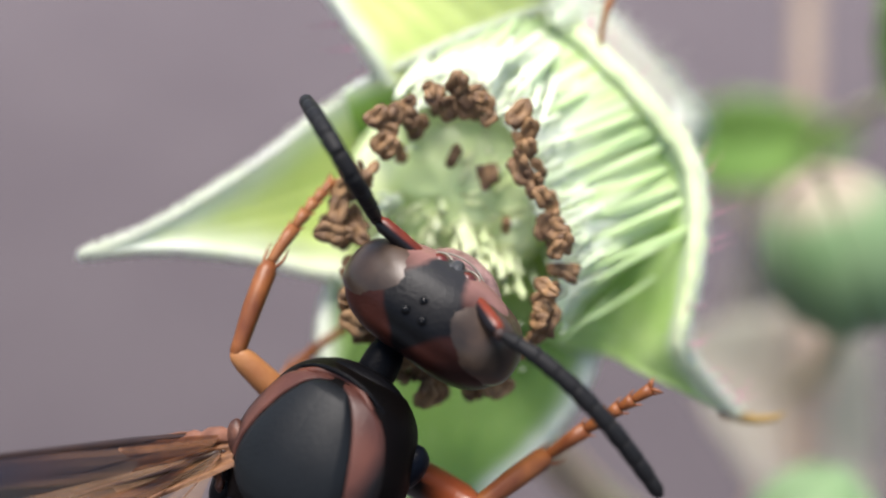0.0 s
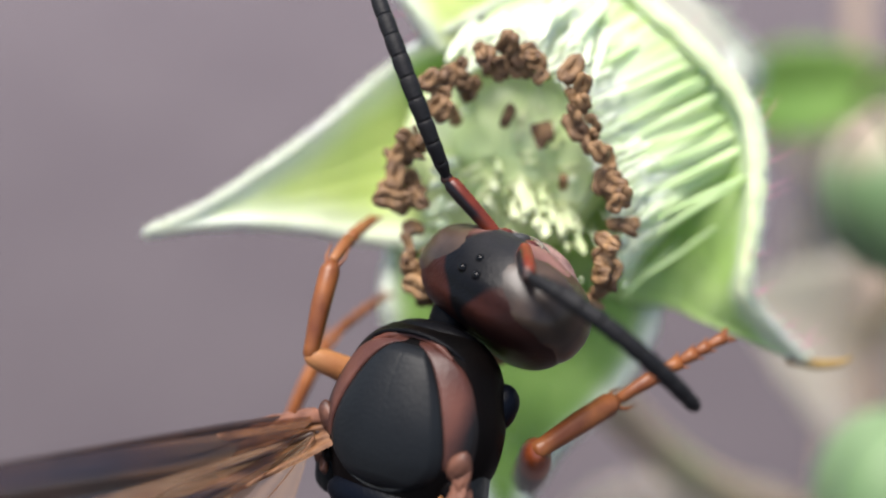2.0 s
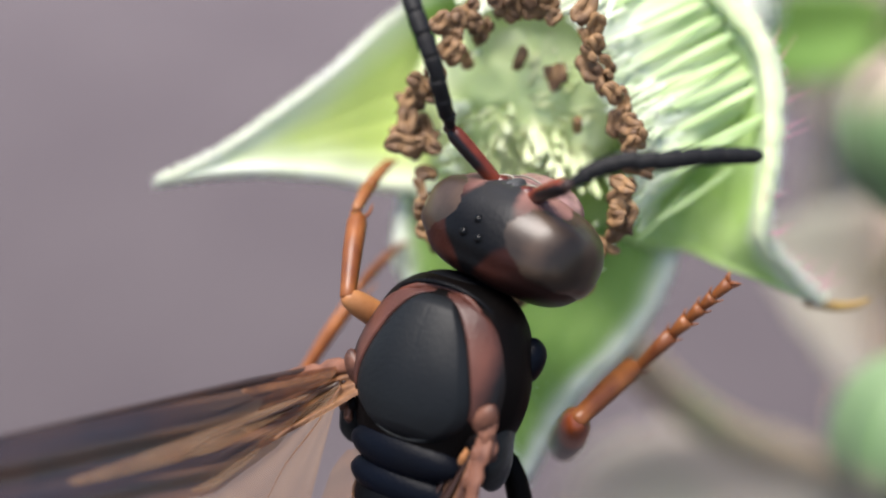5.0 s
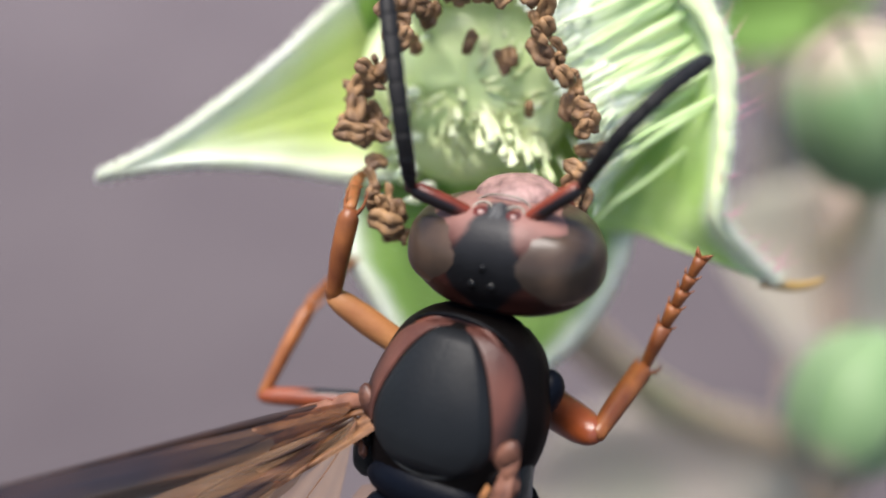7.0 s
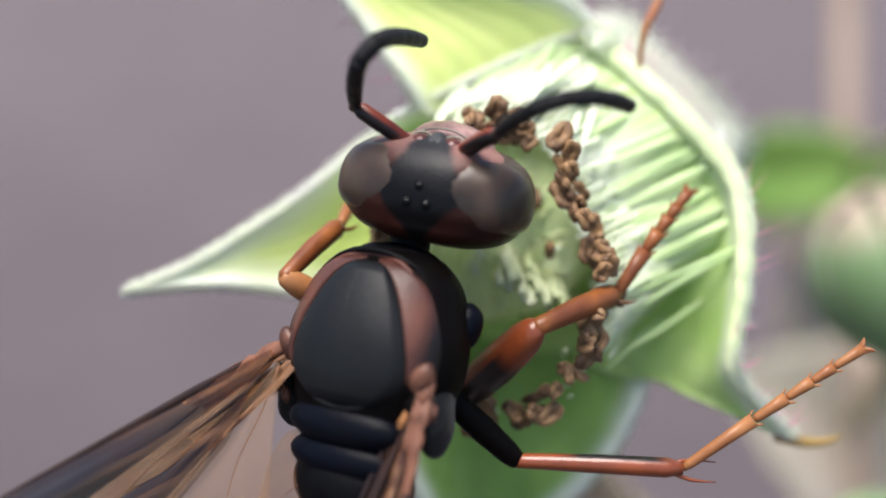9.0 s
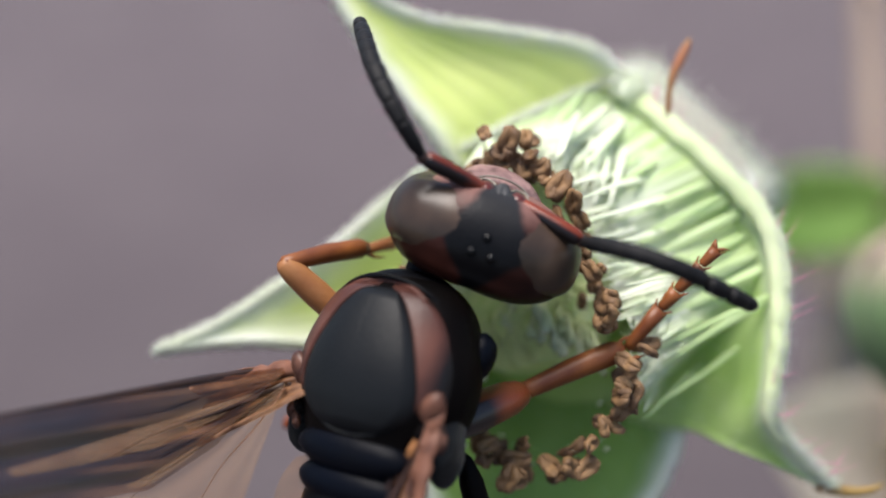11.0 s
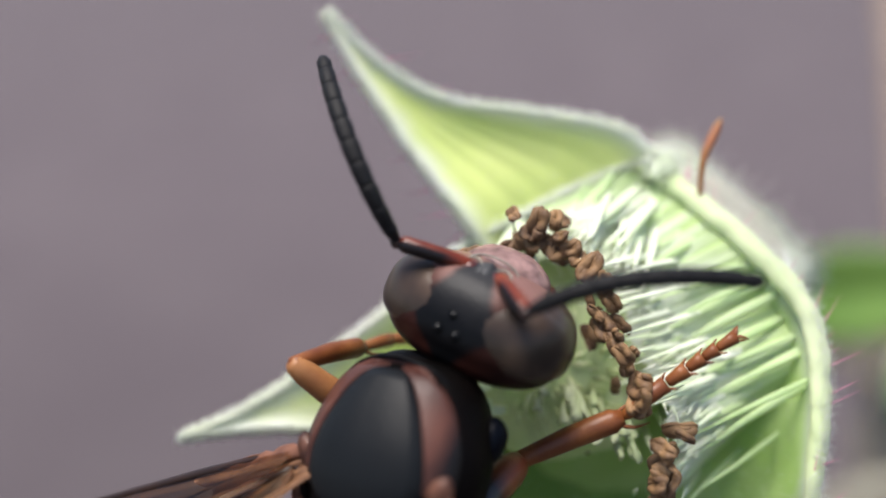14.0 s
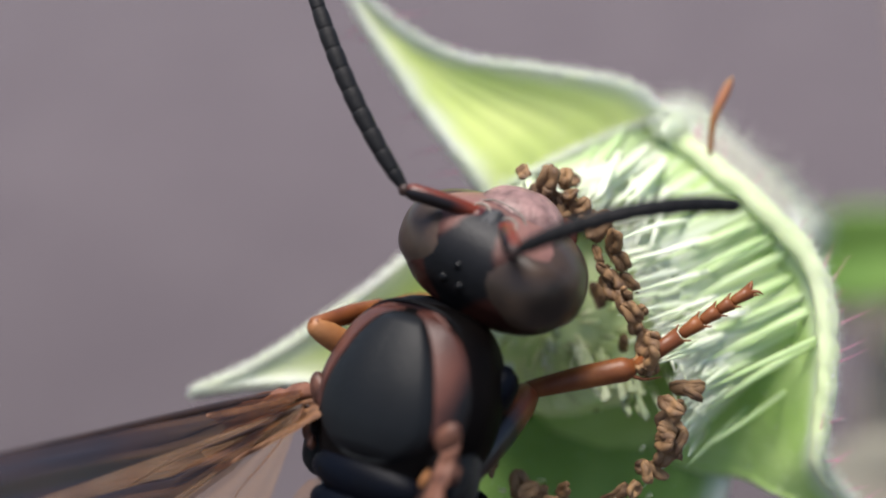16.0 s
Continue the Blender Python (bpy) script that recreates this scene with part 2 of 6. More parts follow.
def scape_material(side):
    """Dark red, black along one side."""
    m = material("scape_red_and_black", (0.165, 0.028, 0.010), (0.07, 0.012, 0.006), 0.36, 1200, 12000, 0.1, 0, 0.28)
    n, k = m.node_tree.nodes, m.node_tree.links
    old = [x for x in n if x.type == "MIX"][0]
    co = [x for x in n if x.type == "TEX_COORD"][0]
    sep = n.new("ShaderNodeSeparateXYZ")
    k.new(co.outputs["Object"], sep.inputs[0])
    up, along, mul = n.new("ShaderNodeMapRange"), n.new("ShaderNodeMapRange"), n.new("ShaderNodeMath")
    up.inputs[1].default_value, up.inputs[2].default_value = -0.00005 * side, 0.00002 * side
    along.inputs[1].default_value, along.inputs[2].default_value = 0.0002, 0.0006
    k.new(sep.outputs[0], up.inputs[0])
    k.new(sep.outputs[1], along.inputs[0])
    mul.operation = "MULTIPLY"
    k.new(up.outputs[0], mul.inputs[0])
    k.new(along.outputs[0], mul.inputs[1])
    mix = n.new("ShaderNodeMix")
    mix.data_type = "RGBA"
    k.new(mul.outputs[0], mix.inputs[0])
    k.new(old.outputs[2], mix.inputs[6])
    mix.inputs[7].default_value = (0.006, 0.004, 0.004, 1)
    k.new(mix.outputs[2], n["Principled BSDF"].inputs["Base Color"])
    return m


SCAPE_LEFT, SCAPE_RIGHT = scape_material(-1), scape_material(1)


def leg_material():
    """Red-brown leg with a black streak along one side."""
    m = material("leg_red_brown_streaked", (0.20, 0.045, 0.012), (0.10, 0.022, 0.008), 0.33, 900, 12000, 0.15, 0, 0.5)
    n, k = m.node_tree.nodes, m.node_tree.links
    old = [x for x in n if x.type == "MIX"][0]
    co = [x for x in n if x.type == "TEX_COORD"][0]
    sep = n.new("ShaderNodeSeparateXYZ")
    k.new(co.outputs["Object"], sep.inputs[0])
    r, lo, hi, m1, m2 = (n.new("ShaderNode" + q) for q in ("MapRange", "MapRange", "MapRange", "Math", "Math"))
    for g, axis, v0, v1 in ((r, 0, -0.00002, -0.00009), (lo, 1, 0.0008, 0.0013), (hi, 1, 0.0033, 0.0028)):
        g.inputs[1].default_value, g.inputs[2].default_value = v0, v1
        k.new(sep.outputs[axis], g.inputs[0])
    m1.operation = m2.operation = "MULTIPLY"
    k.new(r.outputs[0], m1.inputs[0])
    k.new(lo.outputs[0], m1.inputs[1])
    k.new(m1.outputs[0], m2.inputs[0])
    k.new(hi.outputs[0], m2.inputs[1])
    mix = n.new("ShaderNodeMix")
    mix.data_type = "RGBA"
    k.new(m2.outputs[0], mix.inputs[0])
    k.new(old.outputs[2], mix.inputs[6])
    mix.inputs[7].default_value = (0.006, 0.004, 0.004, 1)
    k.new(mix.outputs[2], n["Principled BSDF"].inputs["Base Color"])
    return m


FEMUR_DARK = leg_material()


def wing_material():
    """Smoky membrane: clear amber at the root, nearly black further out."""
    m = material("wing_membrane", (0.016, 0.007, 0.005), (0.005, 0.003, 0.003), 0.26, 500, 6000, 0.15, 0, 0.5)
    n, k = m.node_tree.nodes, m.node_tree.links
    old = [x for x in n if x.type == "MIX"][0]
    co = [x for x in n if x.type == "TEX_COORD"][0]
    sep = n.new("ShaderNodeSeparateXYZ")
    k.new(co.outputs["Object"], sep.inputs[0])
    mp = n.new("ShaderNodeMapping")
    mp.inputs["Scale"].default_value = (160, 3600, 1)
    k.new(co.outputs["Object"], mp.inputs[0])
    lines = n.new("ShaderNodeTexNoise")
    lines.inputs["Scale"].default_value = 1
    lines.inputs["Detail"].default_value = 3
    k.new(mp.outputs[0], lines.inputs["Vector"])
    streak = n.new("ShaderNodeMapRange")
    streak.inputs[1].default_value, streak.inputs[2].default_value = 0.48, 0.70
    k.new(lines.outputs[0], streak.inputs[0])
    root = n.new("ShaderNodeMapRange")
    root.inputs[1].default_value, root.inputs[2].default_value = 0.0010, 0.0060
    root.inputs[3].default_value, root.inputs[4].default_value = 1, 0.06
    k.new(sep.outputs[0], root.inputs[0])
    amber = n.new("ShaderNodeMath")
    amber.operation = "MULTIPLY"
    k.new(streak.outputs[0], amber.inputs[0])
    k.new(root.outputs[0], amber.inputs[1])
    mix = n.new("ShaderNodeMix")
    mix.data_type = "RGBA"
    k.new(amber.outputs[0], mix.inputs[0])
    k.new(old.outputs[2], mix.inputs[6])
    mix.inputs[7].default_value = (0.20, 0.10, 0.055, 1)
    k.new(mix.outputs[2], n["Principled BSDF"].inputs["Base Color"])
    clear = n.new("ShaderNodeBsdfTransparent")
    clear.inputs[0].default_value = (0.86, 0.74, 0.58, 1)
    fade = n.new("ShaderNodeMath")
    fade.operation = "MULTIPLY_ADD"
    fade.inputs[1].default_value, fade.inputs[2].default_value = 0.72, 0.0
    k.new(root.outputs[0], fade.inputs[0])
    ms = n.new("ShaderNodeMixShader")
    k.new(fade.outputs[0], ms.inputs[0])
    k.new(n["Principled BSDF"].outputs[0], ms.inputs[1])
    k.new(clear.outputs[0], ms.inputs[2])
    k.new(ms.outputs[0], n["Material Output"].inputs["Surface"])
    return m


WING = wing_material()


def hind_wing_material():
    m = material("hind_wing_membrane", (0.36, 0.22, 0.13), (0.20, 0.10, 0.05), 0.25, 900, 6000, 0.2, 0.4, 0.6)
    n, k = m.node_tree.nodes, m.node_tree.links
    clear = n.new("ShaderNodeBsdfTransparent")
    clear.inputs[0].default_value = (0.93, 0.88, 0.80, 1)
    mix = n.new("ShaderNodeMixShader")
    mix.inputs[0].default_value = 0.80
    k.new(n["Principled BSDF"].outputs[0], mix.inputs[1])
    k.new(clear.outputs[0], mix.inputs[2])
    k.new(mix.outputs[0], n["Material Output"].inputs["Surface"])
    return m


HIND_WING = hind_wing_material()


def ground_material():
    """Bare earth, darker near the plant, paler further off."""
    m = material("ground_mulch", (0.079, 0.066, 0.069), (0.061, 0.050, 0.054), 0.9, 9, 120, 0.6, 0, 0.2, 0, 0, 0.01)
    n, k = m.node_tree.nodes, m.node_tree.links
    old = [x for x in n if x.type == "MIX"][0]
    co = [x for x in n if x.type == "TEX_COORD"][0]
    big = [x for x in n if x.type == "TEX_NOISE"][0]
    sep, jit, r, mix = (n.new("ShaderNode" + q) for q in ("SeparateXYZ", "Math", "MapRange", "Mix"))
    k.new(co.outputs["Object"], sep.inputs[0])
    jit.operation, jit.inputs[1].default_value = "MULTIPLY_ADD", 0.2
    k.new(big.outputs[0], jit.inputs[0])
    k.new(sep.outputs[1], jit.inputs[2])
    r.inputs[1].default_value, r.inputs[2].default_value = 0.50, 1.20
    k.new(jit.outputs[0], r.inputs[0])
    mix.data_type, mix.blend_type = "RGBA", "MULTIPLY"
    mix.inputs[0].default_value = 1.0
    tone = n.new("ShaderNodeMix")
    tone.data_type = "RGBA"
    k.new(r.outputs[0], tone.inputs[0])
    tone.inputs[6].default_value, tone.inputs[7].default_value = (0.90, 0.90, 0.90, 1), (1.22, 1.21, 1.22, 1)
    k.new(old.outputs[2], mix.inputs[6])
    k.new(tone.outputs[2], mix.inputs[7])
    k.new(mix.outputs[2], n["Principled BSDF"].inputs["Base Color"])
    return m


GROUND = ground_material()


def bud_material():
    """Green bud, flushed pink towards its closed tip."""
    m = material("bud_flushed", (0.11, 0.19, 0.08), (0.17, 0.25, 0.12), 0.6, 300, 4000, 0.2, 0.1, 0.3, 0.2)
    n, k = m.node_tree.nodes, m.node_tree.links
    old = [x for x in n if x.type == "MIX"][0]
    co = [x for x in n if x.type == "TEX_COORD"][0]
    sep = n.new("ShaderNodeSeparateXYZ")
    k.new(co.outputs["Object"], sep.inputs[0])
    r = n.new("ShaderNodeMapRange")
    r.inputs[1].default_value, r.inputs[2].default_value = 0.0015, 0.0026
    k.new(sep.outputs[1], r.inputs[0])
    mix = n.new("ShaderNodeMix")
    mix.data_type = "RGBA"
    k.new(r.outputs[0], mix.inputs[0])
    k.new(old.outputs[2], mix.inputs[6])
    mix.inputs[7].default_value = (0.30, 0.24, 0.18, 1)
    k.new(mix.outputs[2], n["Principled BSDF"].inputs["Base Color"])
    return m


BUD = bud_material()


# ---- building helpers ----
def part(name, bm, mat, parent=None, label="", m=None, smooth=True, kind=""):
    """Links a bmesh, given in millimetres, as one mesh object under a thing or a part."""
    bmesh.ops.recalc_face_normals(bm, faces=bm.faces)
    for v in bm.verts:
        v.co *= MM
    me = bpy.data.meshes.new(name)
    bm.to_mesh(me)
    bm.free()
    for p in me.polygons:
        p.use_smooth = smooth
    me.materials.append(mat)
    ob = new(name, me)
    if parent:
        ob.parent = parent
    if m is not None:
        ob.matrix_basis = m
    return tagged(ob, label=label, kind=kind)


def thing(name, label, category, m, group=""):
    ob = new(name)
    ob.empty_display_size = 0.001
    ob.matrix_basis = m
    return tagged(ob, label=label, category=category, group=group)


def aim(p, d, up=(0, 0, 1)):
    """A pose at p (metres) whose y axis points along d."""
    y = Vector(d).normalized()
    x = y.cross(Vector(up))
    if x.length < 1e-4:
        x = Vector((1, 0, 0))
    x.normalize()
    z = x.cross(y)
    return Matrix.Translation(Vector(p)) @ Matrix((x, y, z)).transposed().to_4x4()


def smooth_path(pts, n):
    """n + 1 points on a smooth curve through pts."""
    p = [Vector(q) for q in pts]
    p = [2 * p[0] - p[1], *p, 2 * p[-1] - p[-2]]
    out = []
    for i in range(n + 1):
        u = i / n * (len(p) - 3)
        k = min(int(u), len(p) - 4)
        f = u - k
        a, b, c, d = p[k:k + 4]
        out.append(0.5 * (2 * b + (c - a) * f + (2 * a - 5 * b + 4 * c - d) * f * f + (3 * b - a - 3 * c + d) * f ** 3))
    return out


def tube(bm, pts, radii, n=8, flat=1.0, up=(0, 0, 1)):
    """A round or flattened rod along pts, closed at both ends."""
    rings = []
    for i, p in enumerate(pts):
        d = pts[min(i + 1, len(pts) - 1)] - pts[max(i - 1, 0)]
        y = d.normalized()
        x = y.cross(Vector(up))
        if x.length < 1e-3:
            x = y.cross(Vector((1, 0, 0)))
        x.normalize()
        z = x.cross(y)
        r = radii[i] if isinstance(radii, (list, tuple)) else radii
        rings.append([bm.verts.new(p + x * (r * math.cos(2 * math.pi * j / n)) + z * (r * flat * math.sin(2 * math.pi * j / n)))
                      for j in range(n)])
    for a, b in zip(rings, rings[1:]):
        for j in range(n):
            bm.faces.new((a[j], a[(j + 1) % n], b[(j + 1) % n], b[j]))
    bm.faces.new(rings[0])
    bm.faces.new(rings[-1])


def rod(bm, profile, n=12, axis_bend=0.0, flat=1.0):
    """A rod along +y from a profile of (y, radius); axis_bend lifts its middle."""
    length = profile[-1][0]
    pts = [Vector((0, y, axis_bend * math.sin(math.pi * y / length))) for y, _ in profile]
    tube(bm, pts, [r for _, r in profile], n, flat)


def ball(bm, c, r, rot=(0, 0, 0), nu=20, nv=12):
    m = Matrix.LocRotScale(Vector(c), Euler([radians(a) for a in rot]), Vector(r))
    return bmesh.ops.create_uvsphere(bm, u_segments=nu, v_segments=nv, radius=1, matrix=m)["verts"]


def rough_up(verts, amount, size):
    for v in verts:
        v.co += noise.noise_vector(v.co / size) * amount


# ---- ground ----
bm = bmesh.new()
half, steps = 40.0, 60
for i in range(steps + 1):
    for j in range(steps + 1):
        u, v = 2 * i / steps - 1, 2 * j / steps - 1
        x, y = half * u ** 3, half * v ** 3
        bm.verts.new((x / MM, y / MM, 8 * noise.noise((x * 3, y * 3, 0)) - 4))
bm.verts.ensure_lookup_table()
for i in range(steps):
    for j in range(steps):
        k = i * (steps + 1) + j
        bm.faces.new([bm.verts[q] for q in (k, k + steps + 1, k + steps + 2, k + 1)])
tagged(part("ground", bm, GROUND), label="bare purplish grey earth below the bramble", kind="structure")


# ---- the bramble flower ----
flower = thing("bramble_flower", "spent bramble flower with pale green hairy sepals and withered brown anthers", "flower", BASE)


def hairs(bm, roots, length, width, spread):
    for p, d in roots:
        d = (d.normalized() + Vector([random.uniform(-spread, spread) for _ in range(3)])).normalized()
        s = d.cross(Vector((0.3, 0.5, 1))).normalized()
        t = d.cross(s)
        ln = length * random.uniform(0.5, 1.3)
        a = [bm.verts.new(p + (s * math.cos(q) + t * math.sin(q)) * width) for q in (0, 2.1, 4.2)]
        tip = bm.verts.new(p + d * ln + Vector((0, 0, random.uniform(-0.2, 0.2) * ln)))
        for i in range(3):
            bm.faces.new((a[i], a[(i + 1) % 3], tip))


def sepal(edge_a, edge_b, belly, mat, label, wave=0.05, fringe=0.28, pink=0, rim=0.09, rim_mat=None, nu=40, nv=26, inner=False, wool=0.6):
    """A sepal between two edge curves that run from its base to its tip."""
    a, b = smooth_path(edge_a, nu), smooth_path(edge_b, nu)
    grid = []
    for i in range(nu + 1):
        row = []
        u = i / nu
        for j in range(nv + 1):
            s = j / nv
            p = a[i].lerp(b[i], s)
            wide = (b[i] - a[i]).length
            p = p + Vector(belly) * (4 * s * (1 - s)) * min(1, wide / 3) * (1 - 0.5 * u)
            p += Vector((0, 0, wave * noise.noise(p * 0.9) + 0.03 * math.sin(s * 40) * (1 - u) * min(1, wide / 3)))
            # rolled rim
            e = min(s, 1 - s) * wide
            if e < 0.35:
                p.z += 0.10 * (1 - e / 0.35) ** 2
            row.append(p)
        grid.append(row)
    bm = bmesh.new()
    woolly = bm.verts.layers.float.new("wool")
    thick = 0.13
    top, low = [], []
    for i in range(nu + 1):
        t1, l1 = [], []
        for j in range(nv + 1):
            p = grid[i][j]
            du = grid[min(i + 1, nu)][j] - grid[max(i - 1, 0)][j]
            dv = grid[i][min(j + 1, nv)] - grid[i][max(j - 1, 0)]
            nrm = du.cross(dv)
            nrm = nrm.normalized() if nrm.length > 1e-9 else Vector((0, 0, 1))
            if nrm.z < 0:
                nrm = -nrm
            t1.append(bm.verts.new(p + nrm * thick * 0.5))
            l1.append(bm.verts.new(p - nrm * thick * 0.5))
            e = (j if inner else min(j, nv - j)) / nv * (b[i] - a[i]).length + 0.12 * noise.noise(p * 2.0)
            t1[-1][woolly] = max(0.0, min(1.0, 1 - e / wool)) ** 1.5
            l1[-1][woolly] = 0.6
        top.append(t1)
        low.append(l1)
    for i in range(nu):
        for j in range(nv):
            bm.faces.new((top[i][j], top[i + 1][j], top[i + 1][j + 1], top[i][j + 1]))
            bm.faces.new((low[i][j], low[i][j + 1], low[i + 1][j + 1], low[i + 1][j]))
        bm.faces.new((top[i][0], low[i][0], low[i + 1][0], top[i + 1][0]))
        bm.faces.new((top[i][nv], top[i + 1][nv], low[i + 1][nv], low[i][nv]))
    for j in range(nv):
        bm.faces.new((top[0][j], top[0][j + 1], low[0][j + 1], low[0][j]))
        bm.faces.new((top[nu][j], low[nu][j], low[nu][j + 1], top[nu][j + 1]))
    ob = part("sepal", bm, mat, flower, label)
    for e in (a,) if inner else (a, b):
        bm = bmesh.new()
        tube(bm, [q + Vector((0, 0, 0.08)) for q in e[2:]], [rim * (1 - 0.85 * (i / (nu - 2)) ** 3) for i in range(nu - 1)], 8, 0.8)
        rough_up(bm.verts, 0.06, 0.35)
        rough_up(bm.verts, 0.03, 0.1)
        part("woolly_rim", bm, rim_mat or FUZZ, ob, "pale woolly rim")
    roots, pinks = [], []
    for i in range(4, nu):
        for e, other in ((a, b),) if inner else ((a, b), (b, a)):
            out = (e[i] - other[i])
            if out.length < 1e-6:
                continue
            for _ in range(120 if nu < 50 else 90):
                p = e[i].lerp(e[i + 1], random.random()) if i < nu else e[i]
                roots.append((p + Vector((random.gauss(0, 0.05), random.gauss(0, 0.05), random.uniform(-0.12, 0.22))), out.normalized() + (e[i + 1] - e[i]).normalized() * 0.5))
            if random.random() < pink:
                pinks.append((e[i].copy(), out.normalized() + Vector((0, 0, -0.3))))
    for _ in range(500):
        i, j = random.randrange(2, nu), random.randrange(0, nv + 1)
        roots.append((grid[i][j] + Vector((0, 0, 0.05)), Vector((random.uniform(-0.5, 0.5), random.uniform(-0.5, 0.5), 0.6))))
    bm = bmesh.new()
    hairs(bm, roots, fringe * 0.85, 0.0055, 0.8)
    part("sepal_fuzz", bm, FUZZ, ob, "fine white fuzz", kind="stuff")
    if pinks:
        bm = bmesh.new()
        hairs(bm, pinks, 0.9, 0.025, 0.5)
        part("gland_hairs", bm, PINK_HAIR, ob, "pink gland hairs", kind="stuff")
    return grid


# left sepal, long and drawn out to a point
sepal([(-0.55, 5.12, -5.78), (-1.98, 4.19, -5.02), (-3.51, 2.84, -4.37), (-4.97, 1.74, -3.82), (-6.18, 0.98, -3.5), (-7.43, 0.45, -3.28)],
      [(-0.44, -0.11, -5.89), (-2.51, 0.16, -5.35), (-3.82, 0.46, -4.53), (-5.09, 0.6, -3.82), (-6.21, 0.59, -3.5), (-7.48, 0.43, -3.28)],
      (0, 0, -0.5), SEPAL, "long pale green sepal ending in a fine point", fringe=0.22, rim=0.06, wool=1.1)
# upper sepal
sepal([(-0.63, 4.51, -4.26), (-1.21, 5.43, -3.95), (-2.1, 6.64, -3.84), (-2.98, 7.98, -3.73), (-3.62, 9.07, -3.68), (-4.2, 10.19, -3.63)],
      [(3.46, 6.62, -4.16), (2.34, 7.3, -3.95), (0.42, 7.69, -3.84), (-1.54, 8.1, -3.84), (-3.04, 9.03, -3.7), (-4.17, 10.24, -3.63)],
      (0, 0, -0.45), SEPAL, "upright yellow-green sepal with a white woolly rim", pink=0.35, fringe=0.26)
# right sepal, the wall of the cup
wall = sepal([(3.42, 6.31, -4.48), (4.17, 5.46, -3.95), (5.08, 4.49, -3.52), (6.21, 3.05, -3.31), (6.47, 1.71, -3.2), (6.37, 0.21, -3.2), (6.18, -1.28, -3.41), (6.81, -2.13, -3.84), (7.65, -2.95, -4.27)],
      [(0.96, 2.68, -6.3), (1.71, 1.07, -6.62), (2.35, -0.21, -6.62), (3.1, -1.18, -6.3), (3.96, -1.6, -5.98), (4.82, -1.71, -5.55), (5.46, -2.03, -5.02), (6.42, -2.46, -4.48), (7.6, -3.03, -4.38)],
      (0, 0, -0.5), SEPAL_DEEP, "broad green sepal forming the cup wall, with a pale rolled rim", pink=0.6, fringe=0.42, rim=0.27, rim_mat=RIM_GREEN, nu=60, inner=True)
# upper wall of the cup, between the long sepal and the corner
crest = sepal([(-1.72, 4.42, -4.3), (-0.55, 4.98, -4.35), (0.85, 5.68, -4.4), (2.15, 6.22, -4.4), (3.1, 6.55, -4.4), (3.5, 6.6, -4.4)],
      [(-1.3, 3.0, -6.1), (-0.3, 3.7, -6.2), (0.7, 4.1, -6.3), (1.6, 4.4, -6.3), (2.5, 4.8, -6.2), (3.4, 6.3, -4.6)],
      (0, 0, -0.3), SEPAL_DEEP, "pale upper wall of the flower cup", rim=0.12, nu=40, inner=True)
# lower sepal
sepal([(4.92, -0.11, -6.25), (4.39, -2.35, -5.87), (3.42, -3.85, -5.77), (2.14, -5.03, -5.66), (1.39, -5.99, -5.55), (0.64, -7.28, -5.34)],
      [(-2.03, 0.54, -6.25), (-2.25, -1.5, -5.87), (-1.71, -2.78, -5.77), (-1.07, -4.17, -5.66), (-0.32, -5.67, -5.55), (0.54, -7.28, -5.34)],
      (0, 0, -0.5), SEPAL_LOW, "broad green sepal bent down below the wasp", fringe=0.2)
# back sepal, bent away behind the rim
sepal([(3.32, 6.42, -4.7), (3.85, 6.63, -5.34), (4.71, 6.69, -6.62), (5.78, 6.15, -8.12)],
      [(5.99, 3.32, -3.95), (6.37, 3.96, -4.8), (6.58, 4.71, -6.41), (5.99, 6.05, -8.12)],
      (0.3, 0.3, 0.0), WOOL, "pale pinkish woolly sepal bent back behind the rim", pink=1.0, rim=0.05, fringe=1.1, nu=20)
bm = bmesh.new()
tube(bm, smooth_path([(4.23, 5.46, -3.73), (4.33, 6.31, -3.52), (4.6, 6.9, -3.57), (4.82, 7.33, -3.63)], 10),
     [0.06, 0.07, 0.07, 0.08, 0.09, 0.10, 0.11, 0.11, 0.10, 0.07, 0.02], 8)
part("sepal_point", bm, TIP_RED, flower, "thin brown dried sepal point")
bm = bmesh.new()
tube(bm, smooth_path([(7.38, -2.91, -4.32), (8.03, -3.08, -4.38), (8.56, -3.06, -4.38), (8.88, -2.93, -4.38)], 10),
     [0.16, 0.15, 0.14, 0.13, 0.12, 0.11, 0.10, 0.09, 0.07, 0.05, 0.02], 8)
part("sepal_point", bm, TIP_RED, flower, "thin reddish sepal point")

bm = bmesh.new()
vs = ball(bm, (3.4, 6.45, -4.3), (0.48, 0.3, 0.26), (0, 0, -25), 20, 12)
rough_up(vs, 0.10, 0.2)
hairs(bm, [(Vector(v.co), v.co - Vector((3.4, 6.45, -4.3))) for v in list(bm.verts) for _ in range(3)], 0.3, 0.0055, 0.7)
part("wool_tuft", bm, FUZZ, flower, "white wool where two sepals meet")
wall_points = [p for row in wall + crest for p in row]


def on_wall(x, y):
    """The inner face of the cup at x, y."""
    near = min(wall_points, key=lambda p: (p.x - x) ** 2 + (p.y - y) ** 2)
    if (near.x - x) ** 2 + (near.y - y) ** 2 > 0.12:
        return None
    return Vector((x, y, near.z + 0.03))


